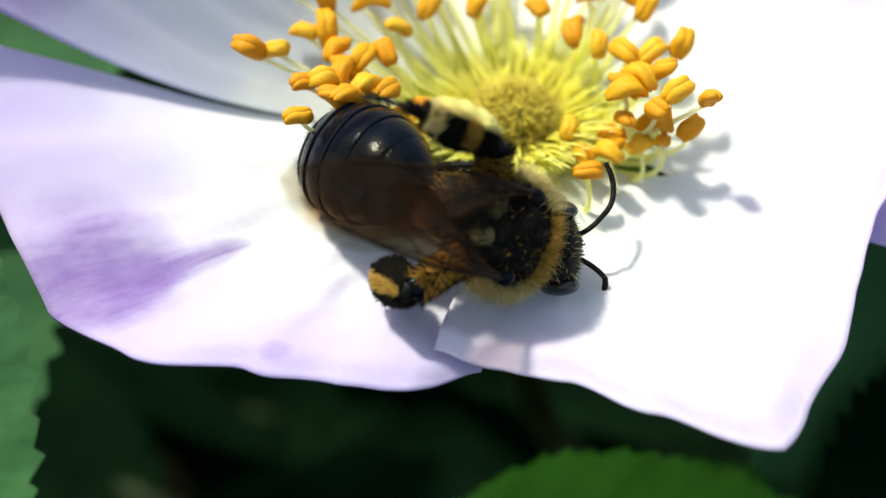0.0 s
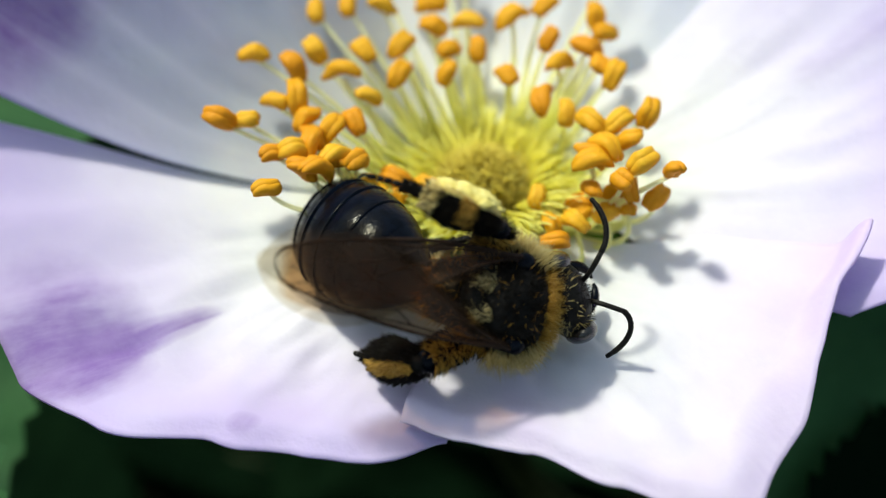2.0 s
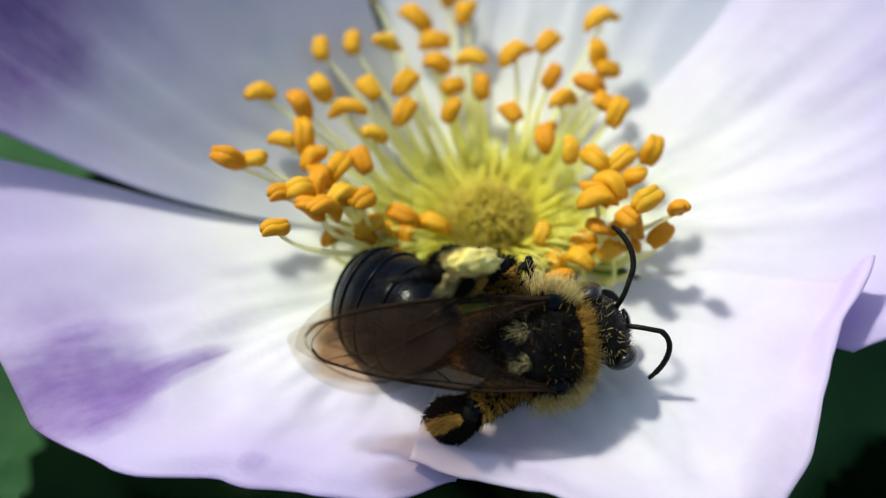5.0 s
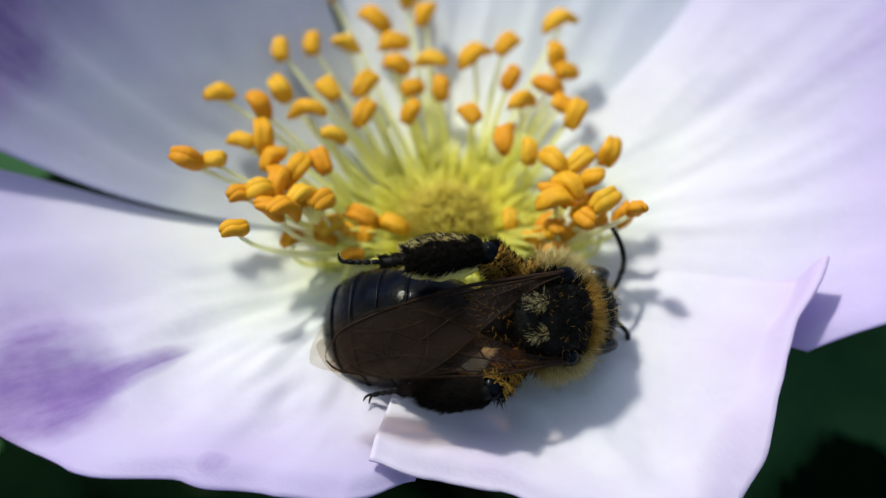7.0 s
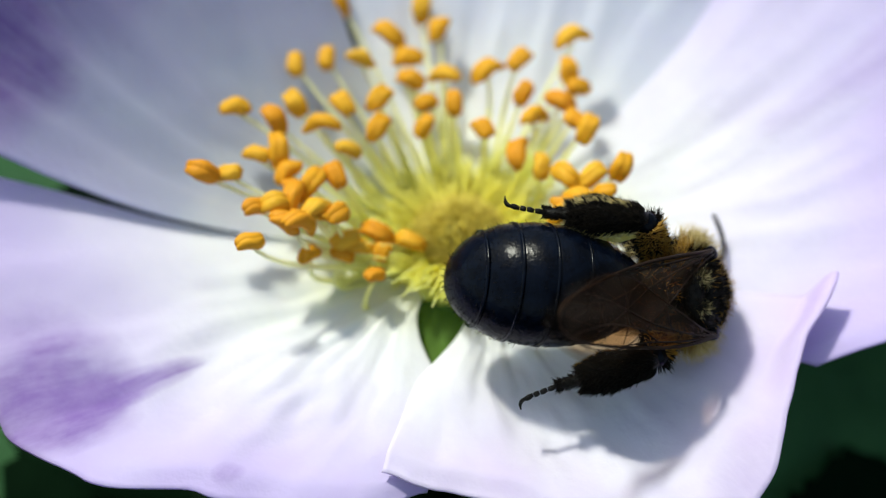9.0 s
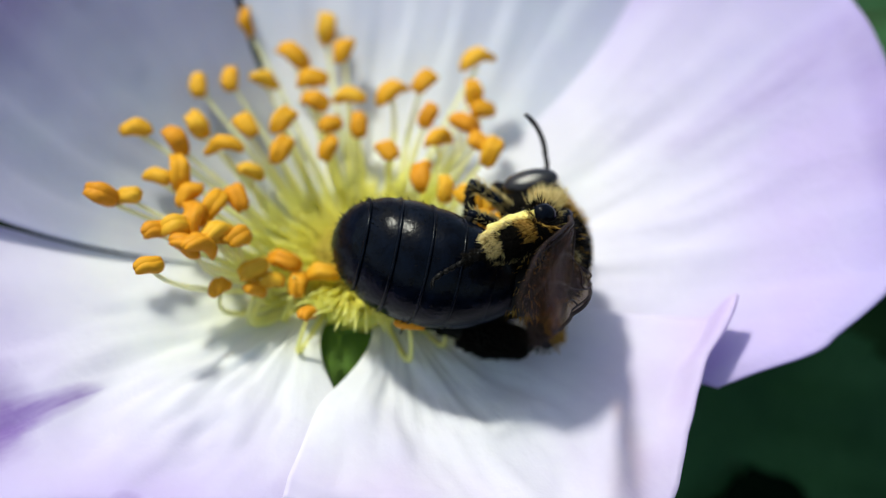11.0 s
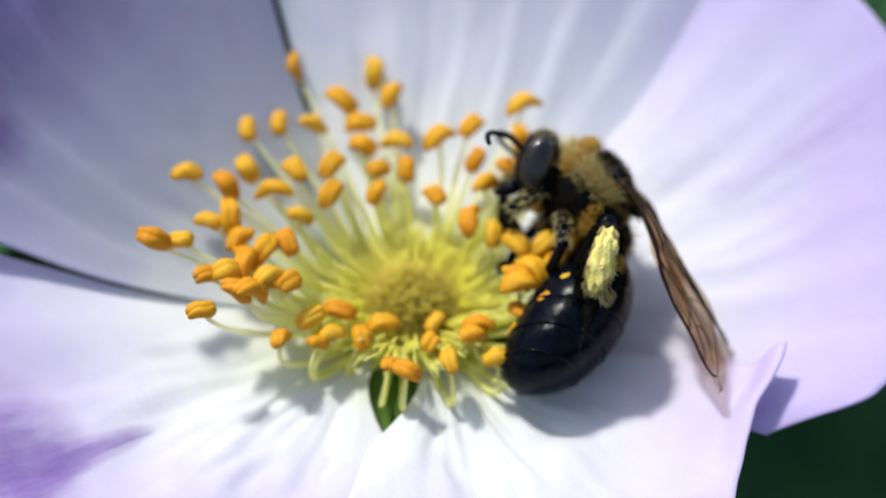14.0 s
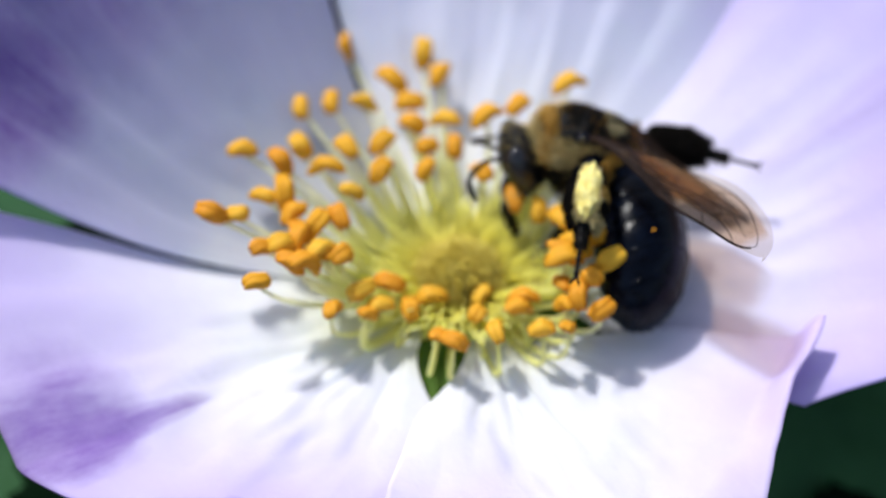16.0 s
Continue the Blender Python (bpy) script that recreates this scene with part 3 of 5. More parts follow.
for side in (-1, 1):
    part("fur_tuft", fur(ellipsoid_spots(150, (0.36, 0.20, 0.18), 7 + side, lambda d, k: d.z > -0.2, (-1.0, 0.55 * side, 1.3)), 8 + side, 0.60, 0.011,
                         lean=(-1.4, -0.1 * side, 0.5), spread=0.28), FUR_CREAM, thorax, "cream hair tuft behind the wing root")
    part("tegula", blob((0.42, 0.36, 0.26), 0.03, 3.0, 3, (0.25, 1.45 * side, 1.15)), SHELL, thorax)

# head, turning at the neck
head = part("head", blob((0.95, 1.55, 1.45), 0.05, 2.5, 4, (0.9, 0, -0.3)), SHELL_DULL, bee)
for side in (-1, 1):
    part("eye", blob((0.62, 0.42, 1.12), 0.0, 1.0, 3, (1.05, 1.34 * side, -0.15)), EYE, head, "glossy black eye")
    bm = bmesh.new()
    tube(bm, bez((1.75, 0.40 * side, 0.15), (2.1, 0.6 * side, 0.5), (2.4, 0.9 * side, 0.6), (2.7, 1.15 * side, 0.55), 6), 0.10, 8)
    part("scape", bm, SHELL_DULL, head)
    bm = bmesh.new()
    if side > 0:
        pts = bez((2.7, 1.15, 0.55), (3.2, 1.55, 0.65), (3.4, 2.3, 0.5), (3.1, 3.05, 0.2), 24)
    else:
        pts = bez((2.7, -1.15, 0.55), (3.0, -1.75, 0.40), (2.6, -2.4, 0.0), (1.6, -2.6, -0.4), 24)
    tube(bm, pts, [0.100 + 0.014 * (k % 2) - 0.02 * (k > 21) for k in range(len(pts))], 8)
    part("antenna", bm, SHELL_DULL, head, "curved black antenna")
    bm = bmesh.new()
    tube(bm, bez((1.5, 0.8 * side, -1.3), (2.0, 0.9 * side, -1.6), (2.3, 0.5 * side, -1.8), (2.3, 0.1 * side, -1.85), 6),
         [0.24, 0.24, 0.22, 0.2, 0.16, 0.12, 0.06], 8)
    part("jaw", bm, SHELL, head)
part("fur_face", fur(ellipsoid_spots(300, (0.95, 1.55, 1.45), 9, lambda d, k: d.x > 0.1 and abs(d.y) < 0.7, (0.9, 0, -0.3)),
                     10, 0.26, 0.014, lean=(0.2, 0, 0.2)), FUR_BLACK, head, "dark face fur")
part("fur_crown", fur(ellipsoid_spots(110, (0.95, 1.45, 1.45), 19, lambda d, k: d.z > 0.55 and d.x < 0.5, (0.9, 0, -0.3)),
                      20, 0.42, 0.015, lean=(-0.1, 0, 0.3)), FUR_PALE, head, "pale hair on the crown")

# abdomen: six overlapping plates along +x from its waist
AB_L = 7.3


def ab_r(x):
    """Radius along the abdomen: a tapering fore half and a blunt end."""
    s = max(0.0, min(1.0, x / AB_L))
    if s < 0.55:
        k = (1 - ((0.55 - s) / 0.58) ** 1.8) ** 0.6
    else:
        k = math.sqrt(max(0.0, 1 - ((s - 0.55) / 0.452) ** 2.5))
    return 2.25 * k + 0.03


def ab_bend(x):
    return (0.0, -0.036 * x * x)


bm = bmesh.new()
lathe(bm, [(-0.55, 0.35), (-0.2, 0.45), (0.05, 0.8)] + [(0.05 + 1.55 * k / 8, ab_r(0.05 + 1.55 * k / 8) * (1.0 if k else 0.9)) for k in range(1, 9)],
      40, 0.88, ab_bend)
abdomen = part("abdomen", bm, SHELL, bee, "glossy blue-black abdomen")
edges = (1.3, 2.6, 3.8, 5.0, 6.1, 7.3)
for k in range(5):
    x0, x1 = edges[k], edges[k + 1]
    rings = []
    for i in range(11):
        x = x0 + (x1 + (0.18 if k < 4 else 0.0) - x0) * i / 10
        swell = 0.055 * math.sin(math.pi * min(1.0, i / 9)) - 0.05 * (i == 0)
        rings.append((x, max(0.06, ab_r(x) + swell - 0.02 * k)))
    bm = bmesh.new()
    lathe(bm, rings, 40, 0.88, ab_bend)
    part("segment", bm, SHELL, abdomen)
    if k < 4:
        bm = bmesh.new()
        xr = x1 + 0.16
        lathe(bm, [(xr - 0.05, ab_r(xr) + 0.035), (xr, ab_r(xr) + 0.05), (xr + 0.05, ab_r(xr) + 0.03)], 40, 0.88, ab_bend)
        part("segment_rim", bm, SHELL, abdomen)
spots = []
g = random.Random(21)
for k in range(1100):
    x = AB_L * g.random() ** 0.75
    a = g.uniform(0, 2 * math.pi)
    r = ab_r(x)
    if abs(math.sin(a)) > 0.55 and math.sin(a) > 0 and x < 5.6 and g.random() > 0.2:
        continue
    cy, cz = ab_bend(x)
    spots.append(((x, cy + r * math.cos(a), cz + 0.88 * r * math.sin(a)), (0.35, math.cos(a), math.sin(a))))
part("fur_sparse", fur(spots, 22, 0.22, 0.013, lean=(0.55, 0, 0)), FUR_BLACK, abdomen, "sparse dark hair")

# wings along +x from their root
def wing_edge(width, s):
    """Leading and trailing edge offsets at s along the wing: a narrow root, a broad outer half and a rounded tip."""
    lead = 0.20 * width * smoothstep(-0.1, 0.5, s) * math.sqrt(max(0.0, 1 - (max(0.0, s - 0.55) / 0.45) ** 2))
    trail = 0.80 * width * smoothstep(0.0, 0.72, s) * math.sqrt(max(0.0, 1 - (max(0.0, s - 0.64) / 0.36) ** 2))
    return lead + 0.08 * (1 - s), trail + 0.08 * (1 - s)


def wing_point(length, width, side, lift, s, f):
    lead, trail = wing_edge(width, s)
    y = lead * (1 - f) - trail * f
    z = lift + 0.38 * math.sin(math.pi * min(1.0, s * 2.2)) + 0.10 * math.sin(7.0 * f) * s + 0.12 * math.sin(s * 3.2) + 0.10 * noise.noise((s * 6, f * 5.0, side)) - 0.25 * s * s * f
    return (length * s, side * y, z)


def wing_sheet(length, width, side, lift):
    bm = bmesh.new()
    uv = bm.loops.layers.uv.new("UVMap")
    n, m = 40, 12
    place = {}
    rows = []
    for i in range(n + 1):
        s = 1 - (1 - i / n) ** 1.6
        row = []
        for j in range(m + 1):
            vert = bm.verts.new(wing_point(length, width, side, lift, s, j / m))
            place[vert] = (s, j / m)
            row.append(vert)
        rows.append(row)
    for a, b in zip(rows, rows[1:]):
        for k in range(m):
            f = bm.faces.new((a[k], b[k], b[k + 1], a[k + 1]))
            for loop in f.loops:
                loop[uv].uv = place[loop.vert]
    return bm


def wing_vein(parent, length, width, side, lift, pts, r):
    """A thin vein, curving evenly through its (along, across) marks."""
    fine = []
    for i in range(len(pts) - 1):
        p0, p1, p2, p3 = (pts[max(0, min(len(pts) - 1, i + k))] for k in (-1, 0, 1, 2))
        for q in range(5):
            t = q / 5
            fine.append(tuple(0.5 * (2 * b + (c - a) * t + (2 * a - 5 * b + 4 * c - d) * t * t + (3 * b - a - 3 * c + d) * t ** 3)
                              for a, b, c, d in zip(p0, p1, p2, p3)))
    fine.append(pts[-1])
    n = len(fine)
    bm = bmesh.new()
    tube(bm, [wing_point(length, width, side, lift, s, f) for s, f in fine], [r * (1 - 0.55 * k / n) for k in range(n)], 6)
    part("vein", bm, VEIN, parent)


FORE_VEINS = [
    ([(0.0, 0.01), (0.2, 0.01), (0.4, 0.01), (0.55, 0.01), (0.7, 0.01), (0.82, 0.02), (0.90, 0.06), (0.935, 0.2)], 0.085),
    ([(0.02, 0.2), (0.2, 0.16), (0.38, 0.12), (0.5, 0.07), (0.6, 0.02)], 0.055),
    ([(0.02, 0.4), (0.2, 0.38), (0.4, 0.40), (0.55, 0.46), (0.7, 0.55), (0.82, 0.66)], 0.042),
    ([(0.02, 0.7), (0.15, 0.78), (0.3, 0.84), (0.5, 0.88), (0.66, 0.86)], 0.040),
    ([(0.40, 0.12), (0.46, 0.24), (0.55, 0.28), (0.70, 0.26), (0.82, 0.16), (0.87, 0.05)], 0.036),
    ([(0.55, 0.28), (0.57, 0.36), (0.58, 0.47)], 0.032), ([(0.64, 0.28), (0.67, 0.18), (0.72, 0.03)], 0.032),
    ([(0.70, 0.26), (0.73, 0.40), (0.74, 0.58)], 0.032), ([(0.33, 0.39), (0.36, 0.6), (0.38, 0.86)], 0.034),
    ([(0.58, 0.47), (0.60, 0.66), (0.66, 0.86)], 0.032), ([(0.74, 0.58), (0.80, 0.45), (0.88, 0.34)], 0.026),
    ([(0.66, 0.86), (0.78, 0.80), (0.88, 0.66), (0.935, 0.4), (0.935, 0.2)], 0.026)]
FORE_L, FORE_W, HIND_L, HIND_W = 9.3, 3.0, 6.3, 1.7


def wing(side):
    # side is -1 for the left wing, whose leading edge lies towards local -y
    fore = part("fore_wing", wing_sheet(FORE_L, FORE_W, side, 0.0), WING, bee, "smoky brown translucent wing")
    for pts, r in FORE_VEINS:
        wing_vein(fore, FORE_L, FORE_W, side, 0.0, pts, r)
    part("hind_wing", wing_sheet(HIND_L, HIND_W, side, -0.15), WING, fore, at=mm(0.30, -0.15 * side, -0.14, 0, 0, -4 * side))
    return fore


wing_left, wing_right = wing(-1), wing(1)


# legs: thigh and shank along +x from their joints
def leg_piece(name, rings, material, bend=0.0, squash=0.7):
    bm = bmesh.new()
    lathe(bm, rings, 14, squash, lambda x: (0.0, bend * x * x))
    return part(name, bm, material, bee)


def tarsus(parent, x, r, label=""):
    bm = bmesh.new()
    for k, (x0, x1) in enumerate(((0.0, 0.35), (0.35, 0.65), (0.65, 0.9), (0.9, 1.25))):
        tube(bm, [(x + x0, 0, -0.12 * x0), (x + (x0 + x1) / 2, 0, -0.13 * x1), (x + x1 - 0.03, 0, -0.16 * x1)],
             [r * 0.7, r, r * 0.75], 7)
    for s in (-1, 1):
        tube(bm, bez((x + 1.23, 0, -0.18), (x + 1.38, 0.13 * s, -0.2), (x + 1.48, 0.18 * s, -0.35), (x + 1.46, 0.2 * s, -0.5), 4),
             [0.07, 0.06, 0.05, 0.04, 0.02], 5)
    part("foot", bm, SHELL_DULL, parent)


def hairy(parent, name, n, x0, x1, r, angles, length, mat, seed, label, squash=0.7):
    g = random.Random(seed)
    spots = []
    for k in range(n):
        x = g.uniform(x0, x1)
        a = radians(g.uniform(*angles))
        rr = r(x)
        spots.append(((x, rr * math.cos(a), squash * rr * math.sin(a)), (0.2, math.cos(a), math.sin(a))))
    part(name, fur(spots, seed + 1, length, 0.022, lean=(0.75, 0, 0), spread=0.25), mat, parent, label)


def hind_leg(seed, load):
    thigh = leg_piece("thigh", [(0, 0.25), (0.25, 0.45), (1.1, 0.60), (2.0, 0.52), (2.5, 0.38), (2.6, 0.2)], SHELL, squash=0.85)
    hairy(thigh, "fur_thigh", 480, 0.1, 2.3, lambda x: 0.52, (30, 150), 0.60, FUR_GOLD, seed, "pollen-yellow thigh fur", 0.85)
    hairy(thigh, "fur_black", 800, 0.1, 2.3, lambda x: 0.52, (150, 430), 0.45, FUR_BLACK, seed + 8, "black thigh fur", 0.85)
    shank = leg_piece("shank", [(-0.12, 0.25), (0.12, 0.38), (0.7, 0.60), (1.4, 0.76), (1.9, 0.74), (2.5, 0.52), (2.85, 0.30),
                                (3.0, 0.24), (3.4, 0.24), (3.7, 0.18), (3.75, 0.12)], SHELL_DULL, squash=0.8)

    def rr(x):
        return 0.46 + 0.20 * x if x < 1.7 else 0.80 - 0.34 * (x - 1.7)

    hairy(shank, "fur_shank", 3000, 0.05, 2.8, rr, (128, 412), 0.40, FUR_BLACK, seed + 2, "dense black brush hair", 0.8)
    if load:
        hairy(shank, "fur_band", 420, 0.9, 1.45, rr, (-30, 50), 0.46, FUR_GOLD, seed + 40, "golden band in the brush hair", 0.8)
        hairy(shank, "fur_cuff", 420, 2.3, 2.8, rr, (-40, 60), 0.5, FUR_PALE, seed + 44, "pale pollen-dusted cuff", 0.8)
        hairy(shank, "fur_crest", 260, 0.5, 2.6, rr, (250, 284), 0.36, FUR_PALE, seed + 48, "pale crest of brush hair", 0.8)
        hairy(shank, "pollen_brush", 1200, 0.15, 2.7, rr, (52, 128), 0.42, FUR_PALE, seed + 4, "brush hair loaded with pale yellow pollen", 0.8)
    else:
        hairy(shank, "pollen_stripe", 800, 0.15, 2.7, rr, (68, 112), 0.40, FUR_GOLD, seed + 4, "stripe of golden brush hair", 0.8)
        hairy(shank, "fur_rim", 500, 0.1, 2.8, rr, (50, 70), 0.38, FUR_BLACK, seed + 5, "black brush hair", 0.8)
        hairy(shank, "fur_rim", 500, 0.1, 2.8, rr, (110, 130), 0.38, FUR_BLACK, seed + 7, "black brush hair", 0.8)
    hairy(shank, "fur_heel", 260, 2.85, 3.7, lambda x: 0.20, (0, 360), 0.3, FUR_BLACK, seed + 6, "short black hair", 0.8)
    if load:
        part("pollen_load", blob((1.25, 0.50, 0.42), 0.30, 3.2, 4, (1.45, 0.0, 0.46)), POLLEN, shank, "crumbly pale yellow pollen load")
    tarsus(shank, 3.7, 0.11)
    return thigh, shank


def fore_leg(k, seed):
    thigh = leg_piece("thigh", [(0, 0.2), (0.25, 0.28), (1.0, 0.32), (1.9, 0.26), (2.1, 0.16)], SHELL)
    hairy(thigh, "fur_thigh", 160, 0.1, 1.9, lambda x: 0.28, (0, 360), 0.40, FUR_PALE, seed, "pale thigh fur")
    shank = leg_piece("shank", [(-0.05, 0.14), (0.15, 0.19), (1.0, 0.23), (1.9, 0.25), (2.1, 0.17), (2.2, 0.16), (3.0, 0.14), (3.3, 0.10)], SHELL_DULL)
    hairy(shank, "fur_shank", 240, 0.1, 3.0, lambda x: 0.20, (0, 360), 0.28, FUR_BLACK, seed + 2, "short black hair")
    tarsus(shank, 3.2, 0.13)
    return thigh, shank


hind_left, hind_right = hind_leg(40, True), hind_leg(60, False)
mid_left, mid_right = fore_leg(1, 80), fore_leg(1, 90)
front_left, front_right = fore_leg(0, 100), fore_leg(0, 110)


# ---- leaves below and behind the flower ----
def leaf_mesh(name, length, width, seed, material, fold=0.18):
    """A rose leaflet: oval with a toothed rim, a sunken midrib and raised panels between side veins."""
    bm = bmesh.new()
    n, m = 110, 10
    rows = []
    for i in range(n + 1):
        s = i / n
        w = width * 0.5 * math.sin(math.pi * (0.02 + 0.97 * s) ** 0.85) ** 0.75
        tooth = 0.045 * width * ((s * 19.0 + 0.5 * noise.noise((s * 7.0, seed, 1.0))) % 1.0) * (0.7 + 0.6 * noise.noise((s * 9.0, seed, 5.0))) * math.sin(math.pi * s) ** 0.5
        row = []
        for j in range(-m, m + 1):
            f = j / m
            y = f * (w + tooth * abs(f) ** 6)
            x = length * (s + 0.03 * abs(f)) 
            rib = 0.022 * width * abs(math.sin(math.pi * (s * 9.0 - 2.2 * abs(f))))
            z = fold * abs(y) - 0.10 * length * (s - 0.4) ** 2 + rib * min(1.0, 3 * abs(f)) \
                + 0.05 * width * noise.noise((s * 3, f * 2, seed))
            row.append(bm.verts.new((x, y, z)))
        rows.append(row)
    for a, b in zip(rows, rows[1:]):
        for k in range(2 * m):
            bm.faces.new((a[k], b[k], b[k + 1], a[k + 1]))
    bmesh.ops.scale(bm, vec=(MM, MM, MM), verts=bm.verts)
    me = bpy.data.meshes.new(name)
    bm.to_mesh(me)
    bm.free()
    me.materials.append(material)
    for p in me.polygons:
        p.use_smooth = True
    return me


def rib_mesh(length):
    bm = bmesh.new()
    tube(bm, [(-length * 0.25, 0, -0.6), (0, 0, -0.45), (length * 0.5, 0, -0.5), (length, 0, -0.1 * length * 0.36 - 0.2)], [0.6, 0.5, 0.4, 0.12], 7)
    bmesh.ops.scale(bm, vec=(MM, MM, MM), verts=bm.verts)
    me = bpy.data.meshes.new("midrib")
    bm.to_mesh(me)
    bm.free()
    me.materials.append(STEM)
    return me


LEAF_KINDS = [(leaf_mesh("leaf", 26, 17, 1, LEAF), 26), (leaf_mesh("leaf", 32, 20, 2, LEAF), 32), (leaf_mesh("leaf", 24, 14, 3, LEAF_LIGHT), 24), (leaf_mesh("leaf", 30, 19, 4, LEAF_SHADE), 30), (leaf_mesh("leaf", 18, 9, 6, LEAF_DIMMED), 18)]
RIB_KINDS = [rib_mesh(26), rib_mesh(32), rib_mesh(24), rib_mesh(30), rib_mesh(18)]


def leaf(kind, m, label):
    ob = new("rose_leaf", LEAF_KINDS[kind][0])
    ob.matrix_basis = m
    rib = new("midrib", RIB_KINDS[kind])
    rib.parent = ob
    tagged(ob, label, "leaf", "leaves under the rose")
    return ob


NEAR = "green toothed rose leaf beside the flower"
leaf(1, mm(-33.5, 13, -9, 0, 12, -82), NEAR)
leaf(0, mm(-40, 8, -8, 0, -5, 25), NEAR)
leaf(0, mm(-24.8, -26.6, -6.9, 1.9, -26.2, 90.7), "green toothed rose leaf overlapping the lilac petal")
leaf(2, mm(-2, -9, -19, -8, 0, -6), "green young leaf below the petals")
# this nearer one also takes the leaf with shade in its colour
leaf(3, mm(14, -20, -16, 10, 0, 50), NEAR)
# colour darkened to stand for shade here, unlike the other young leaves
leaf(4, mm(13, -6, -20, 5, 8, 58), "green young leaf below the petals")
leaf(2, mm(-6, -12, -16, 8, 0, -4), "green young leaf below the petals")
leaf(0, mm(12.2, 5.8, -6.2, 24.7, 36.7, -48.7), "dark green serrated rose leaf below the petals")
leaf(1, mm(24, 26, -6, 0, 0, 10), NEAR)
g = random.Random(5)
# the deep leaves get their darkness from colour, not from blocked light
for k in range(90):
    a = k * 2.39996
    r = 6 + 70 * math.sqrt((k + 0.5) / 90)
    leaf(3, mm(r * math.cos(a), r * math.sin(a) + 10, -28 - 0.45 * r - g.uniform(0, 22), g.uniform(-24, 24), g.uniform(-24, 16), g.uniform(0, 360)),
         "rose leaf deep below, shade painted into its green")


def cane(pts, r):
    bm = bmesh.new()
    tube(bm, bez(*pts, 16), r, 10)
    tagged(part("rose_cane", bm, STEM), "thin dark green rose cane under the flower", "stem", "canes under the rose")


cane(((-30, -20, -60), (-10, -24, -40), (0, -26, -36), (8, -20, -20)), 1.1)
cane(((40, -40, -34), (30, -26, -24), (22, -16, -18), (6, 4, -14)), 1.0)
cane(((0, -34, -60), (-3, -30, -44), (-4, -28, -30), (-8, -20, -26)), 0.9)


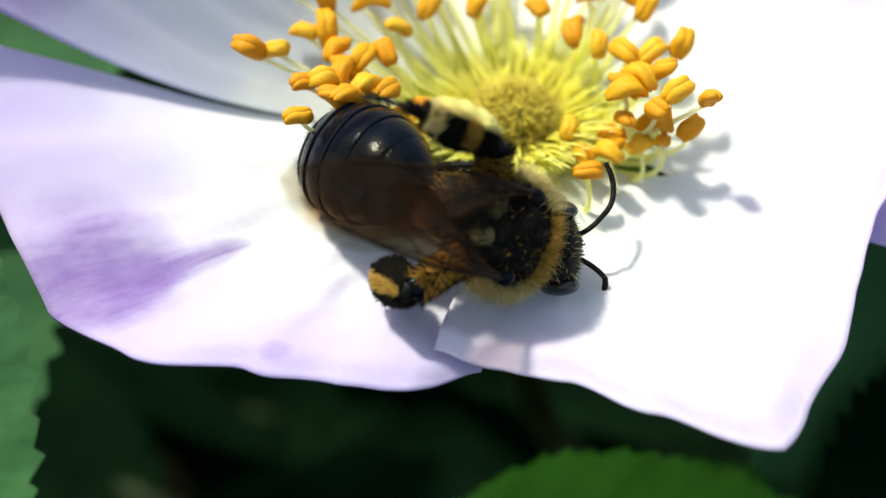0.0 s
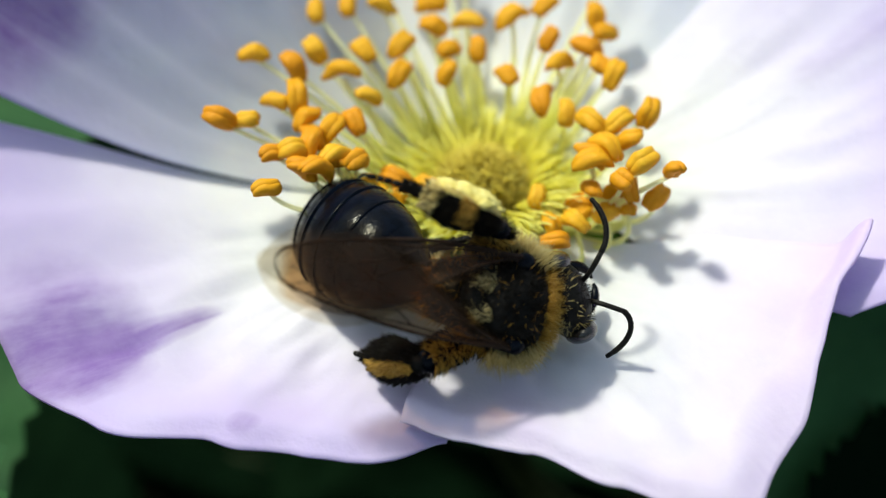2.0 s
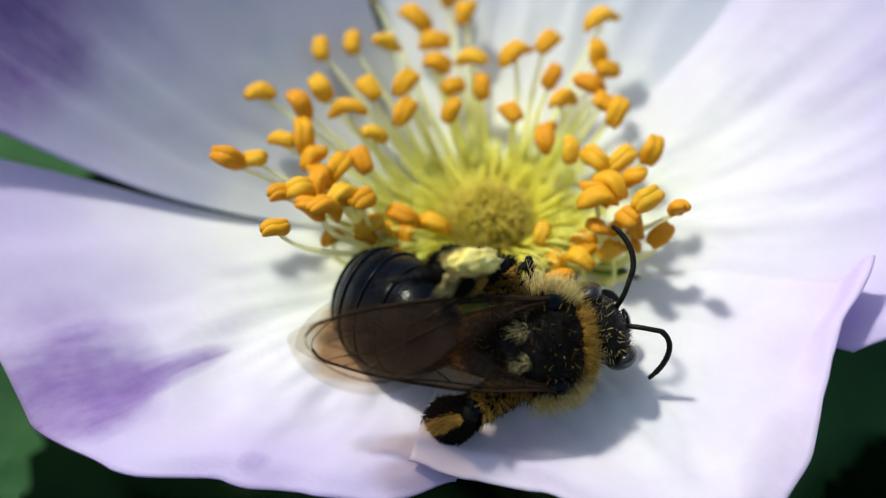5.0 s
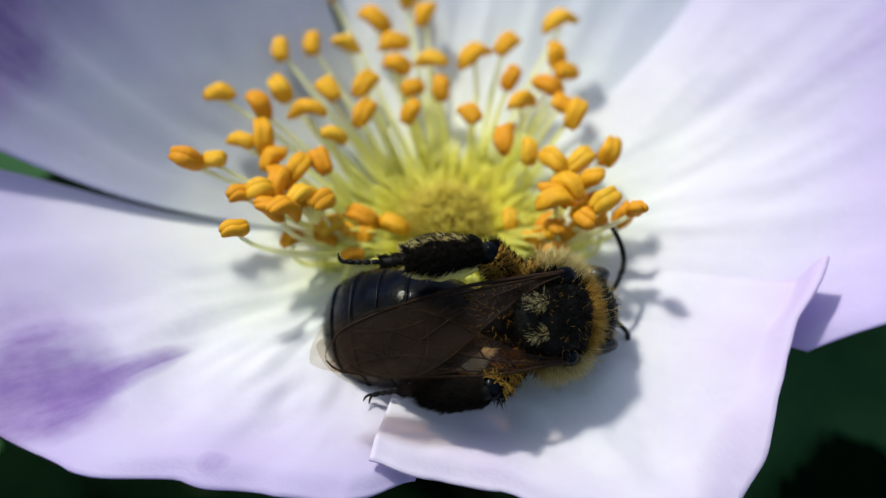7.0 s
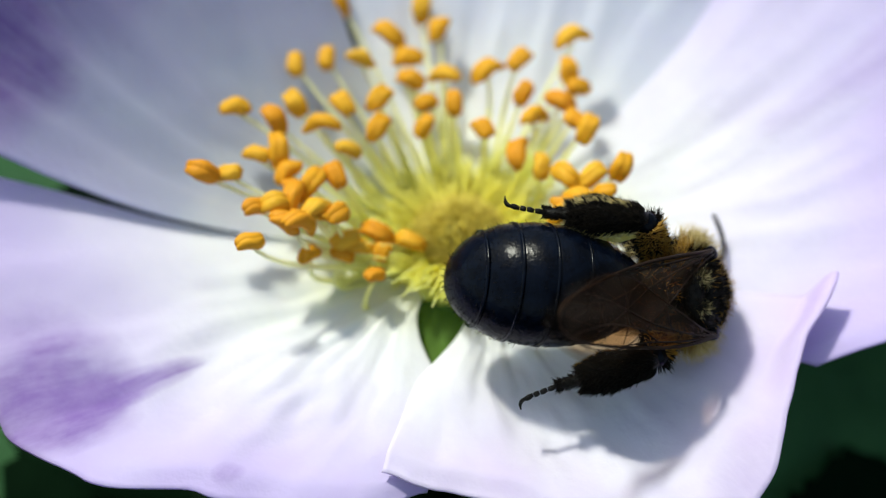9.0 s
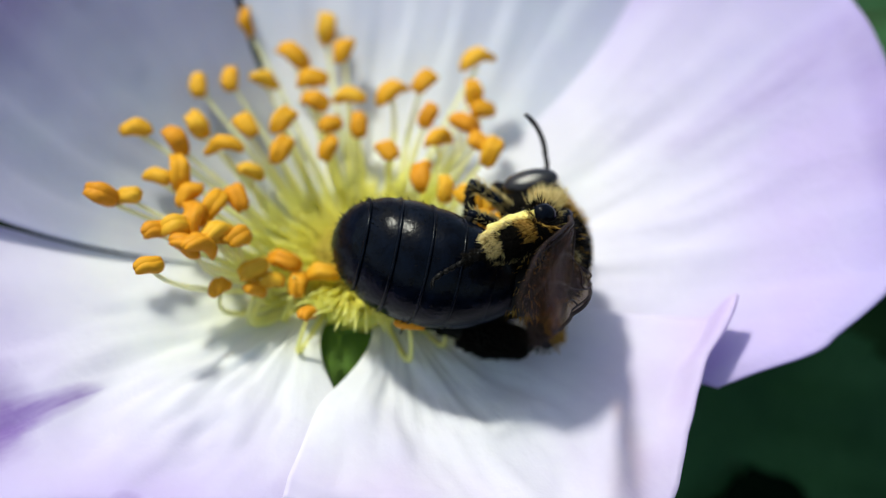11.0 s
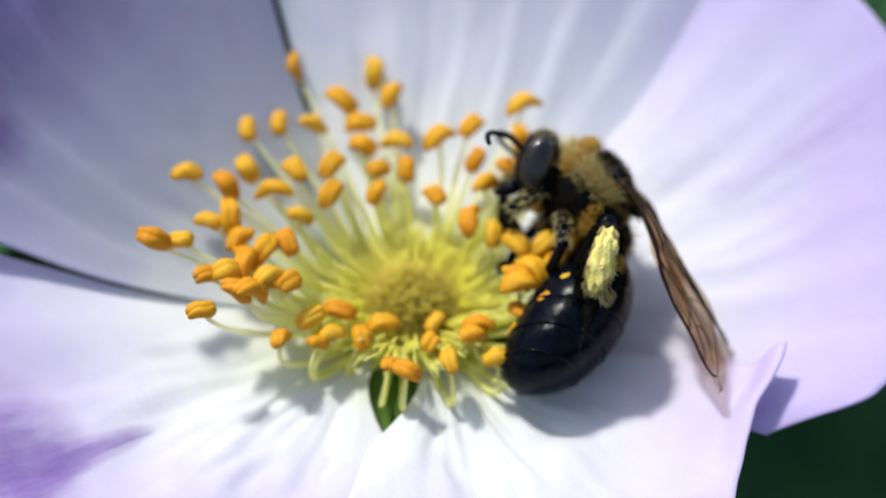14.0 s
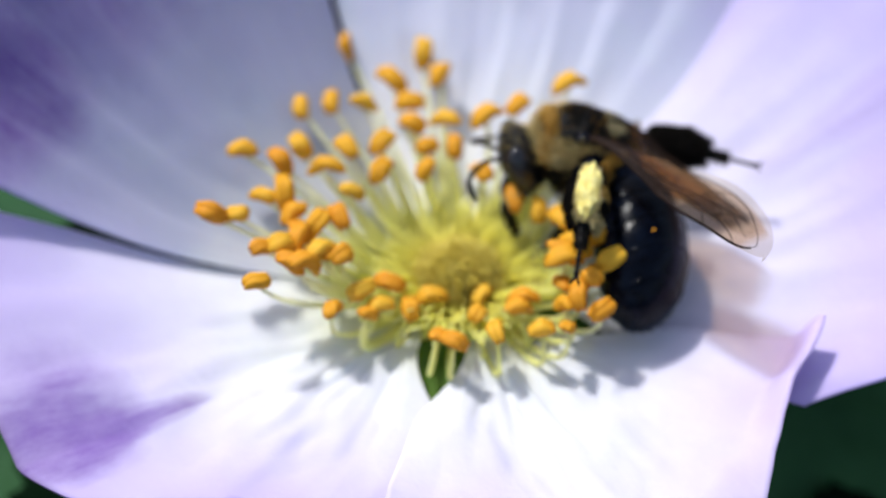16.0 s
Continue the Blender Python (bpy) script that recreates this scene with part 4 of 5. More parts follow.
# ---- what moves ----
def motions():
    walk(bee, [
        (0, mm(-0.51, -8.10, 3.14, 39.7, 32.4, -1.7)),
        (0.5, mm(0.07, -7.71, 3.08, 39.4, 30.7, 0.6)),
        (1, mm(0.77, -7.75, 3.02, 36.4, 28.8, 1.0)),
        (1.5, mm(-0.10, -7.84, 2.99, 40.6, 22.8, 3.1)),
        (2, mm(0.80, -7.92, 3.11, 40.9, 18.2, 5.1)),
        (2.5, mm(0.62, -7.58, 3.03, 42.0, 13.9, 4.4)),
        (3, mm(0.25, -8.39, 2.87, 42.9, 13.0, 7.1)),
        (3.5, mm(0.57, -8.16, 3.05, 43.0, 11.6, 8.4)),
        (4, mm(0.41, -7.61, 3.06, 42.1, 7.8, 8.7)),
        (4.5, mm(1.21, -7.98, 2.97, 42.0, 6.9, 10.4)),
        (7, mm(3.60, -6.76, 3.14, 45.4, 17.6, 20.0)),
        (7.5, mm(5.18, -5.74, 3.10, 50.1, 29.0, 31.7)),
        (8, mm(5.91, -5.16, 3.02, 54.3, 22.3, 39.8)),
        (8.5, mm(6.80, -4.68, 2.97, 54.2, 34.4, 40.2)),
        (9, mm(8.44, -4.80, 3.00, 58.4, 37.0, 46.6)),
        (9.5, mm(8.25, -4.75, 3.20, 62.6, 39.6, 53.2)),
        (10, mm(7.88, -3.04, 3.33, 46.6, 46.2, 44.4)),
        (10.6, mm(7.15, -3.39, 4.20, 65.6, 21.7, 66.2)),
        (11.3, mm(6.93, -2.15, 4.70, 73.7, -14.3, 85.9)),
        (11.9, mm(7.09, -1.07, 4.58, 65.2, -28.8, 110.0)),
        (12.5, mm(7.25, 0.02, 4.46, 48.9, -38.1, 140.0)),
        (13, mm(6.05, 1.96, 5.15, 48.0, -39.7, 143.0)),
        (13.5, mm(5.78, 2.30, 5.40, 46.7, -38.2, 144.5)),
        (14, mm(7.13, 2.21, 5.53, 49.1, -43.1, 140.0)),
        (14.5, mm(6.14, 3.55, 5.66, 32.4, -23.1, 168.2)),
        (15, mm(5.92, 4.86, 5.60, 30.0, -21.5, 170.9)),
        (15.5, mm(4.59, 3.55, 5.33, 12.3, -16.3, -179.7)),
        (16, mm(4.94, 3.78, 5.31, 13.8, -16.8, -179.3)),
    ])
    walk(head, [
        (0, mm(1.55, -0.00, -0.25, -0.0, 10.3, 24.9)),
        (0.5, mm(1.55, 0.00, -0.25, 0.0, 12.4, 14.3)),
        (1, mm(1.55, 0.00, -0.25, -0.0, 12.1, 20.2)),
        (1.5, mm(1.55, -0.00, -0.25, 0.0, -14.1, 37.4)),
        (2, mm(1.55, -0.00, -0.25, 0.0, -13.0, 30.7)),
        (2.5, mm(1.55, -0.00, -0.25, 0.0, 2.7, 18.5)),
        (3, mm(1.55, 0.00, -0.25, 0.0, -10.8, 29.2)),
        (3.5, mm(1.55, 0.00, -0.25, 0.0, -11.2, 23.1)),
        (4, mm(1.55, -0.00, -0.25, -0.0, -8.7, 26.9)),
        (4.5, mm(1.55, -0.00, -0.25, -0.0, -9.4, 27.3)),
        (7, mm(1.55, -0.00, -0.25, 0.0, 28.9, 5.4)),
        (7.5, mm(1.55, -0.00, -0.25, -0.0, 19.6, 1.2)),
        (8, mm(1.55, -0.00, -0.25, -0.0, 16.3, -0.9)),
        (8.5, mm(1.55, -0.00, -0.25, 0.0, 13.1, 6.1)),
        (9, mm(1.55, 0.00, -0.25, -0.0, 8.4, 1.9)),
        (9.5, mm(1.55, 0.00, -0.25, -0.0, 4.2, -2.3)),
        (10, mm(1.55, -0.00, -0.25, 0.0, 7.6, 0.4)),
        (12.5, mm(1.55, -0.00, -0.25, 0.0, 38.7, -1.0)),
        (13, mm(1.55, -0.00, -0.25, 0.0, 68.8, 9.3)),
        (13.5, mm(1.55, 0.00, -0.25, 0.0, 40.2, -1.4)),
        (14, mm(1.55, 0.00, -0.25, -0.0, 41.5, -3.8)),
        (14.5, mm(1.55, -0.00, -0.25, 0.0, 32.5, -1.9)),
        (15, mm(1.55, 0.00, -0.25, 0.0, 21.5, -35.8)),
        (15.2, mm(1.55, 0.00, -0.25, -3.5, 33.1, -9.3)),
        (15.5, mm(1.55, 0.00, -0.25, -0.0, 44.8, 21.1)),
        (16, mm(1.55, 0.00, -0.25, -0.0, 35.8, -0.4)),
    ])
    walk(abdomen, [
        (0, mm(-2.90, 0.30, -0.60, -7.6, 56.0, 167.6)),
        (0.5, mm(-2.90, 0.30, -0.60, -10.1, 56.9, 163.6)),
        (1, mm(-2.90, 0.30, -0.60, -16.1, 54.9, 153.4)),
        (1.5, mm(-2.90, 0.30, -0.60, -17.3, 53.7, 151.2)),
        (2, mm(-2.90, 0.30, -0.60, -15.6, 45.2, 152.7)),
        (2.5, mm(-2.90, 0.30, -0.60, -14.1, 45.3, 155.5)),
        (3, mm(-2.90, 0.30, -0.60, -21.0, 47.6, 143.3)),
        (3.5, mm(-2.90, 0.30, -0.60, -20.0, 49.4, 145.6)),
        (4, mm(-2.90, 0.30, -0.60, -16.7, 48.9, 151.3)),
        (4.5, mm(-2.90, 0.30, -0.60, -19.6, 45.6, 145.6)),
        (7, mm(-2.00, 0.00, -0.50, 2.5, 43.3, -175.7)),
        (7.5, mm(-2.00, -0.00, -0.50, -0.9, 48.0, 178.5)),
        (8, mm(-2.00, -0.00, -0.50, 6.7, 47.4, -168.5)),
        (8.5, mm(-2.00, -0.00, -0.50, -3.7, 32.8, 173.6)),
        (9, mm(-2.00, -0.00, -0.50, -5.7, 40.5, 170.1)),
        (9.5, mm(-2.00, 0.00, -0.50, -5.6, 63.7, 171.5)),
        (10, mm(-2.00, 0.00, -0.50, -22.1, 68.4, 147.8)),
        (12.5, mm(-2.00, 0.00, -0.50, -44.3, 47.5, 94.4)),
        (13, mm(-2.00, -0.00, -0.50, -25.2, 25.6, 132.0)),
        (13.5, mm(-2.00, 0.00, -0.50, -25.6, 21.1, 131.2)),
        (14, mm(-2.00, 0.00, -0.50, -26.4, 37.5, 130.6)),
        (14.5, mm(-2.00, -0.00, -0.50, -36.5, 39.0, 106.8)),
        (15, mm(-2.00, 0.00, -0.50, -35.5, 32.1, 105.3)),
        (15.5, mm(-2.00, 0.00, -0.50, -34.5, 6.4, 98.7)),
        (16, mm(-2.00, 0.00, -0.50, -32.3, 16.1, 111.3)),
    ])
    walk(wing_left, [
        (0, mm(0.10, 1.50, 1.35, 9.7, -6.2, -161.3)),
        (0.5, mm(0.10, 1.50, 1.35, 9.6, -4.3, -160.7)),
        (1, mm(0.10, 1.50, 1.35, 10.1, 12.7, -162.8)),
        (1.5, mm(0.10, 1.50, 1.35, 10.2, 9.7, -166.9)),
        (2, mm(0.10, 1.50, 1.35, 10.1, -0.7, -172.4)),
        (2.5, mm(0.10, 1.50, 1.35, 10.1, 2.8, -171.6)),
        (3, mm(0.10, 1.50, 1.35, 10.2, 4.5, -178.4)),
        (3.5, mm(0.10, 1.50, 1.35, 10.2, 3.7, -179.9)),
        (4, mm(0.10, 1.50, 1.35, 10.2, 0.8, -175.3)),
        (4.5, mm(0.10, 1.50, 1.35, 10.2, -4.1, -178.4)),
        (7, mm(0.10, 1.50, 1.35, 10.6, 18.8, -165.8)),
        (7.5, mm(0.10, 1.50, 1.35, 10.2, 2.5, -177.7)),
        (8, mm(0.10, 1.50, 1.35, 10.2, 6.3, -173.5)),
        (8.5, mm(0.10, 1.50, 1.35, 10.4, 14.5, -169.0)),
        (9, mm(0.10, 1.50, 1.35, 10.4, 14.7, -166.4)),
        (9.5, mm(0.10, 1.50, 1.35, 10.0, 1.7, -166.9)),
        (10, mm(0.10, 1.50, 1.35, 10.3, -5.9, 178.9)),
        (11.2, mm(0.10, 1.50, 1.35, 14.7, 0.6, 150.6)),
        (12.5, mm(0.10, 1.50, 1.35, 15.6, 8.4, 122.5)),
        (13, mm(0.10, 1.50, 1.35, 22.4, -6.2, 135.6)),
        (13.5, mm(0.10, 1.50, 1.35, 27.6, -0.5, 161.7)),
        (14, mm(0.10, 1.50, 1.35, 26.9, 7.5, 159.4)),
        (14.5, mm(0.10, 1.50, 1.35, 26.4, 5.8, 156.8)),
        (15, mm(0.10, 1.50, 1.35, 25.9, 23.9, 153.4)),
        (15.5, mm(0.10, 1.50, 1.35, 17.1, -7.2, 121.5)),
        (16, mm(0.10, 1.50, 1.35, 18.6, -0.5, 127.6)),
    ])
    walk(wing_right, [
        (0, mm(0.10, -1.50, 1.35, -10.7, -16.8, -176.7)),
        (0.5, mm(0.10, -1.50, 1.35, -10.5, -14.5, -176.8)),
        (1, mm(0.10, -1.50, 1.35, -10.2, -2.6, -178.8)),
        (1.5, mm(0.10, -1.50, 1.35, -10.2, -1.6, 176.8)),
        (2, mm(0.10, -1.50, 1.35, -10.1, -3.4, 170.9)),
        (2.5, mm(0.10, -1.50, 1.35, -10.1, 3.1, 172.7)),
        (3, mm(0.10, -1.50, 1.35, -10.0, 4.5, 165.8)),
        (3.5, mm(0.10, -1.50, 1.35, -9.9, 3.7, 164.8)),
        (4, mm(0.10, -1.50, 1.35, -10.0, 1.2, 168.8)),
        (4.5, mm(0.10, -1.50, 1.35, -9.9, 3.1, 165.3)),
        (7, mm(0.10, -1.50, 1.35, -10.9, 20.2, 177.8)),
        (7.5, mm(0.10, -1.50, 1.35, -9.9, 4.0, 165.3)),
        (8, mm(0.10, -1.50, 1.35, -10.1, 6.6, 169.7)),
        (8.5, mm(0.10, -1.50, 1.35, -10.5, 13.0, 174.6)),
        (9, mm(0.10, -1.50, 1.35, -10.5, 13.2, 176.1)),
        (9.5, mm(0.10, -1.50, 1.35, -10.2, -0.0, 175.6)),
        (10, mm(0.10, -1.50, 1.35, -9.8, -9.2, 162.1)),
        (12.5, mm(0.10, -1.50, 1.35, -4.5, 7.8, 140.0)),
        (13, mm(0.10, -1.50, 1.35, -5.5, -7.6, 162.9)),
        (13.5, mm(0.10, -1.50, 1.35, -5.5, -7.0, 162.1)),
        (14, mm(0.10, -1.50, 1.35, -5.3, -0.3, 159.4)),
        (14.5, mm(0.10, -1.50, 1.35, -5.3, 4.2, 157.1)),
        (15, mm(0.10, -1.50, 1.35, -5.5, 18.1, 154.6)),
        (15.5, mm(0.10, -1.50, 1.35, -5.0, 8.3, 150.1)),
        (16, mm(0.10, -1.50, 1.35, -5.0, 9.5, 147.9)),
    ])
    walk(hind_left[0], [
        (0, mm(-0.90, 1.40, -0.55, -36.2, -53.0, 133.1)),
        (0.5, mm(-0.90, 1.40, -0.55, -41.5, -59.4, 136.4)),
        (1, mm(-0.90, 1.40, -0.55, -36.6, -57.7, 128.2)),
        (1.5, mm(-0.90, 1.40, -0.55, -27.4, -51.9, 117.2)),
        (2, mm(-0.90, 1.40, -0.55, -26.5, -62.5, 93.8)),
        (2.5, mm(-0.90, 1.40, -0.55, -15.0, -36.6, 118.9)),
        (3, mm(-0.90, 1.40, -0.55, -17.7, -50.4, 89.4)),
        (3.5, mm(-0.90, 1.40, -0.55, -17.2, -49.5, 87.8)),
        (4, mm(-0.90, 1.40, -0.55, -10.9, -21.1, 111.5)),
        (4.5, mm(-0.90, 1.40, -0.55, -14.5, -44.9, 109.1)),
        (7, mm(-0.90, 1.40, -0.55, -21.5, -29.4, 149.4)),
        (7.5, mm(-0.90, 1.40, -0.55, -56.7, -36.8, 134.3)),
        (8, mm(-0.90, 1.40, -0.55, -31.7, -7.1, 135.6)),
        (8.5, mm(-0.90, 1.40, -0.55, -54.7, -23.8, 141.2)),
        (9, mm(-0.90, 1.40, -0.55, -50.7, -12.4, 145.0)),
        (9.5, mm(-0.90, 1.40, -0.55, -91.3, -34.7, 143.4)),
        (10, mm(-0.90, 1.40, -0.55, -104.0, -49.4, 147.0)),
        (10.8, mm(-0.90, 1.40, -0.55, -102.5, -42.0, 109.0)),
        (11.7, mm(-0.90, 1.40, -0.55, -107.0, -35.4, 75.0)),
        (12.5, mm(-0.90, 1.40, -0.55, -114.9, -31.9, 42.5)),
        (13, mm(-0.90, 1.40, -0.55, -137.5, -23.5, 65.6)),
        (13.5, mm(-0.90, 1.40, -0.55, -153.9, -23.6, 72.5)),
        (13.8, mm(-0.90, 1.40, -0.55, 167.6, -20.3, 82.4)),
        (14, mm(-0.90, 1.40, -0.55, 131.4, -12.2, 88.0)),
        (14.2, mm(-0.90, 1.40, -0.55, 162.5, -30.2, 84.7)),
        (14.5, mm(-0.90, 1.40, -0.55, -157.8, -43.3, 68.6)),
        (15, mm(-0.90, 1.40, -0.55, -122.2, -21.8, 68.3)),
        (15.5, mm(-0.90, 1.40, -0.55, -107.1, -41.9, 45.5)),
        (16, mm(-0.90, 1.40, -0.55, -96.8, -32.4, 58.5)),
    ])
    walk(hind_left[1], [
        (0, mm(-1.95, 2.52, 1.49, 65.2, -7.3, -176.0)),
        (0.5, mm(-1.84, 2.30, 1.64, 63.3, 2.8, 177.5)),
        (1, mm(-1.74, 2.47, 1.61, 60.2, 15.0, 166.1)),
        (1.5, mm(-1.62, 2.80, 1.46, 60.9, -18.8, 173.5)),
        (2, mm(-0.98, 2.57, 1.71, 62.9, 4.7, 166.6)),
        (2.5, mm(-1.89, 3.19, 0.97, 65.8, -29.6, 174.3)),
        (3, mm(-0.88, 3.03, 1.41, 63.2, -16.1, 158.9)),
        (3.5, mm(-0.84, 3.06, 1.39, 62.9, -21.7, 159.7)),
        (4, mm(-1.77, 3.61, 0.37, 64.4, -42.3, 171.3)),
        (4.5, mm(-1.49, 3.11, 1.25, 63.5, -34.3, 163.2)),
        (5.1, mm(-1.82, 2.96, 1.11, 12.3, -31.3, -171.2)),
        (5.8, mm(-2.15, 2.82, 0.97, -30.1, -13.5, -157.7)),
        (6.4, mm(-2.48, 2.68, 0.84, -67.2, 8.1, -159.4)),
        (7, mm(-2.81, 2.53, 0.70, -108.7, 23.9, -174.9)),
        (7.5, mm(-2.33, 2.86, 0.98, -126.7, 40.5, 156.8)),
        (8, mm(-2.71, 3.17, -0.24, -99.2, 25.5, -171.1)),
        (8.5, mm(-2.72, 2.86, 0.48, -120.3, 51.8, 168.2)),
        (9, mm(-2.94, 2.83, -0.00, -119.7, 60.0, 169.7)),
        (9.5, mm(-2.58, 2.65, 0.90, -142.1, 61.5, 144.2)),
        (9.8, mm(-2.44, 2.48, 1.14, -179.4, 48.4, 142.9)),
        (10, mm(-2.29, 2.31, 1.39, 150.5, 37.0, 151.9)),
        (11.2, mm(-0.80, 2.58, 1.09, 120.1, 56.3, 165.4)),
        (12.5, mm(0.70, 2.86, 0.80, 65.3, 77.0, 150.0)),
        (13, mm(0.07, 3.53, 0.46, 79.5, 56.7, 162.3)),
        (13.5, mm(-0.20, 3.63, 0.47, 72.4, 43.9, 151.9)),
        (14, mm(-0.81, 3.89, -0.01, 80.7, 46.2, 163.7)),
        (14.5, mm(-0.22, 3.13, 1.20, 24.4, 54.0, 104.0)),
        (15, mm(-0.03, 3.60, 0.40, 22.7, 69.9, 104.0)),
        (15.5, mm(0.43, 2.75, 1.15, 5.1, 41.6, 81.8)),
        (16, mm(0.23, 3.24, 0.82, 9.6, 33.6, 86.1)),
    ])
    walk(hind_right[0], [
        (0, mm(-0.90, -1.40, -0.55, 14.0, -19.6, -130.8)),
        (0.5, mm(-0.90, -1.40, -0.55, 16.3, -34.2, -131.2)),
        (1, mm(-0.90, -1.40, -0.55, 5.6, -26.1, -149.7)),
        (1.5, mm(-0.90, -1.40, -0.55, 6.6, -28.2, -143.8)),
        (2, mm(-0.90, -1.40, -0.55, 5.2, -27.7, -148.8)),
        (2.5, mm(-0.90, -1.40, -0.55, 7.6, -41.0, -147.9)),
        (3, mm(-0.90, -1.40, -0.55, 2.9, -27.3, -159.9)),
        (3.5, mm(-0.90, -1.40, -0.55, 1.7, -34.5, -165.2)),
        (4, mm(-0.90, -1.40, -0.55, 6.4, -53.4, -152.1)),
        (4.5, mm(-0.90, -1.40, -0.55, 1.8, -33.8, -161.3)),
        (7, mm(-0.90, -1.40, -0.55, 18.9, -27.5, -149.1)),
        (7.5, mm(-0.90, -1.40, -0.55, 31.2, -21.4, -152.6)),
        (8, mm(-0.90, -1.40, -0.55, 62.9, -41.3, -157.8)),
        (8.5, mm(-0.90, -1.40, -0.55, 51.4, -18.3, -131.5)),
        (9, mm(-0.90, -1.40, -0.55, 49.0, -19.6, -156.8)),
        (9.5, mm(-0.90, -1.40, -0.55, 60.5, -14.8, -147.4)),
        (10, mm(-0.90, -1.40, -0.55, 57.3, -7.7, -128.6)),
        (10.8, mm(-0.93, -1.27, -0.70, 9.6, -10.0, -107.4)),
        (11.7, mm(-0.97, -1.13, -0.85, -35.6, 3.8, -91.3)),
        (12.5, mm(-1.00, -1.00, -1.00, -79.4, 24.8, -89.3)),
        (13, mm(-1.00, -1.00, -1.00, -80.5, 24.0, -92.2)),
        (13.5, mm(-1.00, -1.00, -1.00, -80.3, 24.0, -91.6)),
        (14, mm(-1.00, -1.00, -1.00, -81.0, 24.4, -93.4)),
        (14.5, mm(-1.00, -1.00, -1.00, -77.4, -10.4, -98.0)),
        (15, mm(-1.00, -1.00, -1.00, -77.9, -7.4, -96.5)),
        (15.2, mm(-0.97, -1.13, -0.85, -44.3, -36.4, -111.8)),
        (15.3, mm(-0.93, -1.27, -0.70, 11.8, -47.3, -153.0)),
        (15.5, mm(-0.90, -1.40, -0.55, 61.0, -28.7, 173.1)),
        (16, mm(-0.90, -1.40, -0.55, 61.6, -30.5, 172.4)),
    ])
    walk(hind_right[1], [
        (0, mm(-2.47, -3.22, 0.30, -91.4, 82.2, 110.7)),
        (0.5, mm(-2.29, -2.99, 0.88, -67.3, 84.9, 145.1)),
        (1, mm(-2.88, -2.56, 0.57, -33.0, 79.7, -174.2)),
        (1.5, mm(-2.71, -2.73, 0.65, -39.2, 81.6, 179.3)),
        (2, mm(-2.83, -2.57, 0.63, -30.6, 69.1, -177.4)),
        (2.5, mm(-2.53, -2.42, 1.12, -25.7, 71.1, -172.4)),
        (3, mm(-3.03, -2.18, 0.62, -29.5, 77.8, -179.5)),
        (3.5, mm(-2.93, -1.94, 0.89, -23.9, 69.7, -168.0)),
        (4, mm(-2.24, -2.11, 1.50, -18.6, 72.6, -152.1)),
        (4.5, mm(-2.91, -2.08, 0.87, -16.8, 74.9, -149.0)),
        (5.1, mm(-2.89, -2.20, 0.81, 23.3, 67.6, -147.0)),
        (5.8, mm(-2.87, -2.32, 0.75, 53.8, 61.3, -155.5)),
        (6.4, mm(-2.86, -2.44, 0.69, 81.4, 57.6, -167.8)),
        (7, mm(-2.84, -2.56, 0.63, 108.3, 57.2, 178.7)),
        (7.5, mm(-3.01, -2.49, 0.38, 124.3, 65.7, -158.2)),
        (8, mm(-2.67, -2.12, 1.13, 119.2, 43.2, -172.9)),
        (8.5, mm(-2.50, -3.21, 0.25, 101.2, 52.2, 170.2)),
        (9, mm(-3.11, -2.35, 0.31, 129.1, 57.1, -155.5)),
        (9.5, mm(-2.98, -2.73, 0.10, 96.1, 65.7, 165.4)),
        (10, mm(-2.48, -3.37, -0.21, 67.6, 54.7, 146.4)),
        (10.6, mm(-2.10, -3.37, -0.68, 87.0, 57.8, 122.1)),
        (11.2, mm(-1.72, -3.37, -1.15, 104.8, 65.1, 97.4)),
        (11.9, mm(-1.35, -3.36, -1.62, 117.9, 75.4, 69.3)),
        (12.5, mm(-0.97, -3.36, -2.09, 87.5, 85.8, -1.2)),
        (13, mm(-1.09, -3.37, -2.06, 74.8, 85.3, -13.9)),
        (13.5, mm(-1.07, -3.37, -2.06, 78.0, 83.4, -10.1)),
        (13.8, mm(-1.10, -3.37, -2.06, -84.5, 71.0, 179.8)),
        (14, mm(-1.14, -3.36, -2.07, -82.5, 45.7, 173.7)),
        (14.5, mm(-1.35, -3.53, -0.53, -77.4, 23.9, 172.4)),
        (15, mm(-1.29, -3.56, -0.66, -73.3, -7.1, 179.0)),
        (15.5, mm(-3.12, -1.13, 0.68, -115.2, 18.6, 179.6)),
        (16, mm(-3.08, -1.11, 0.74, -118.5, -7.7, 158.6)),
    ])
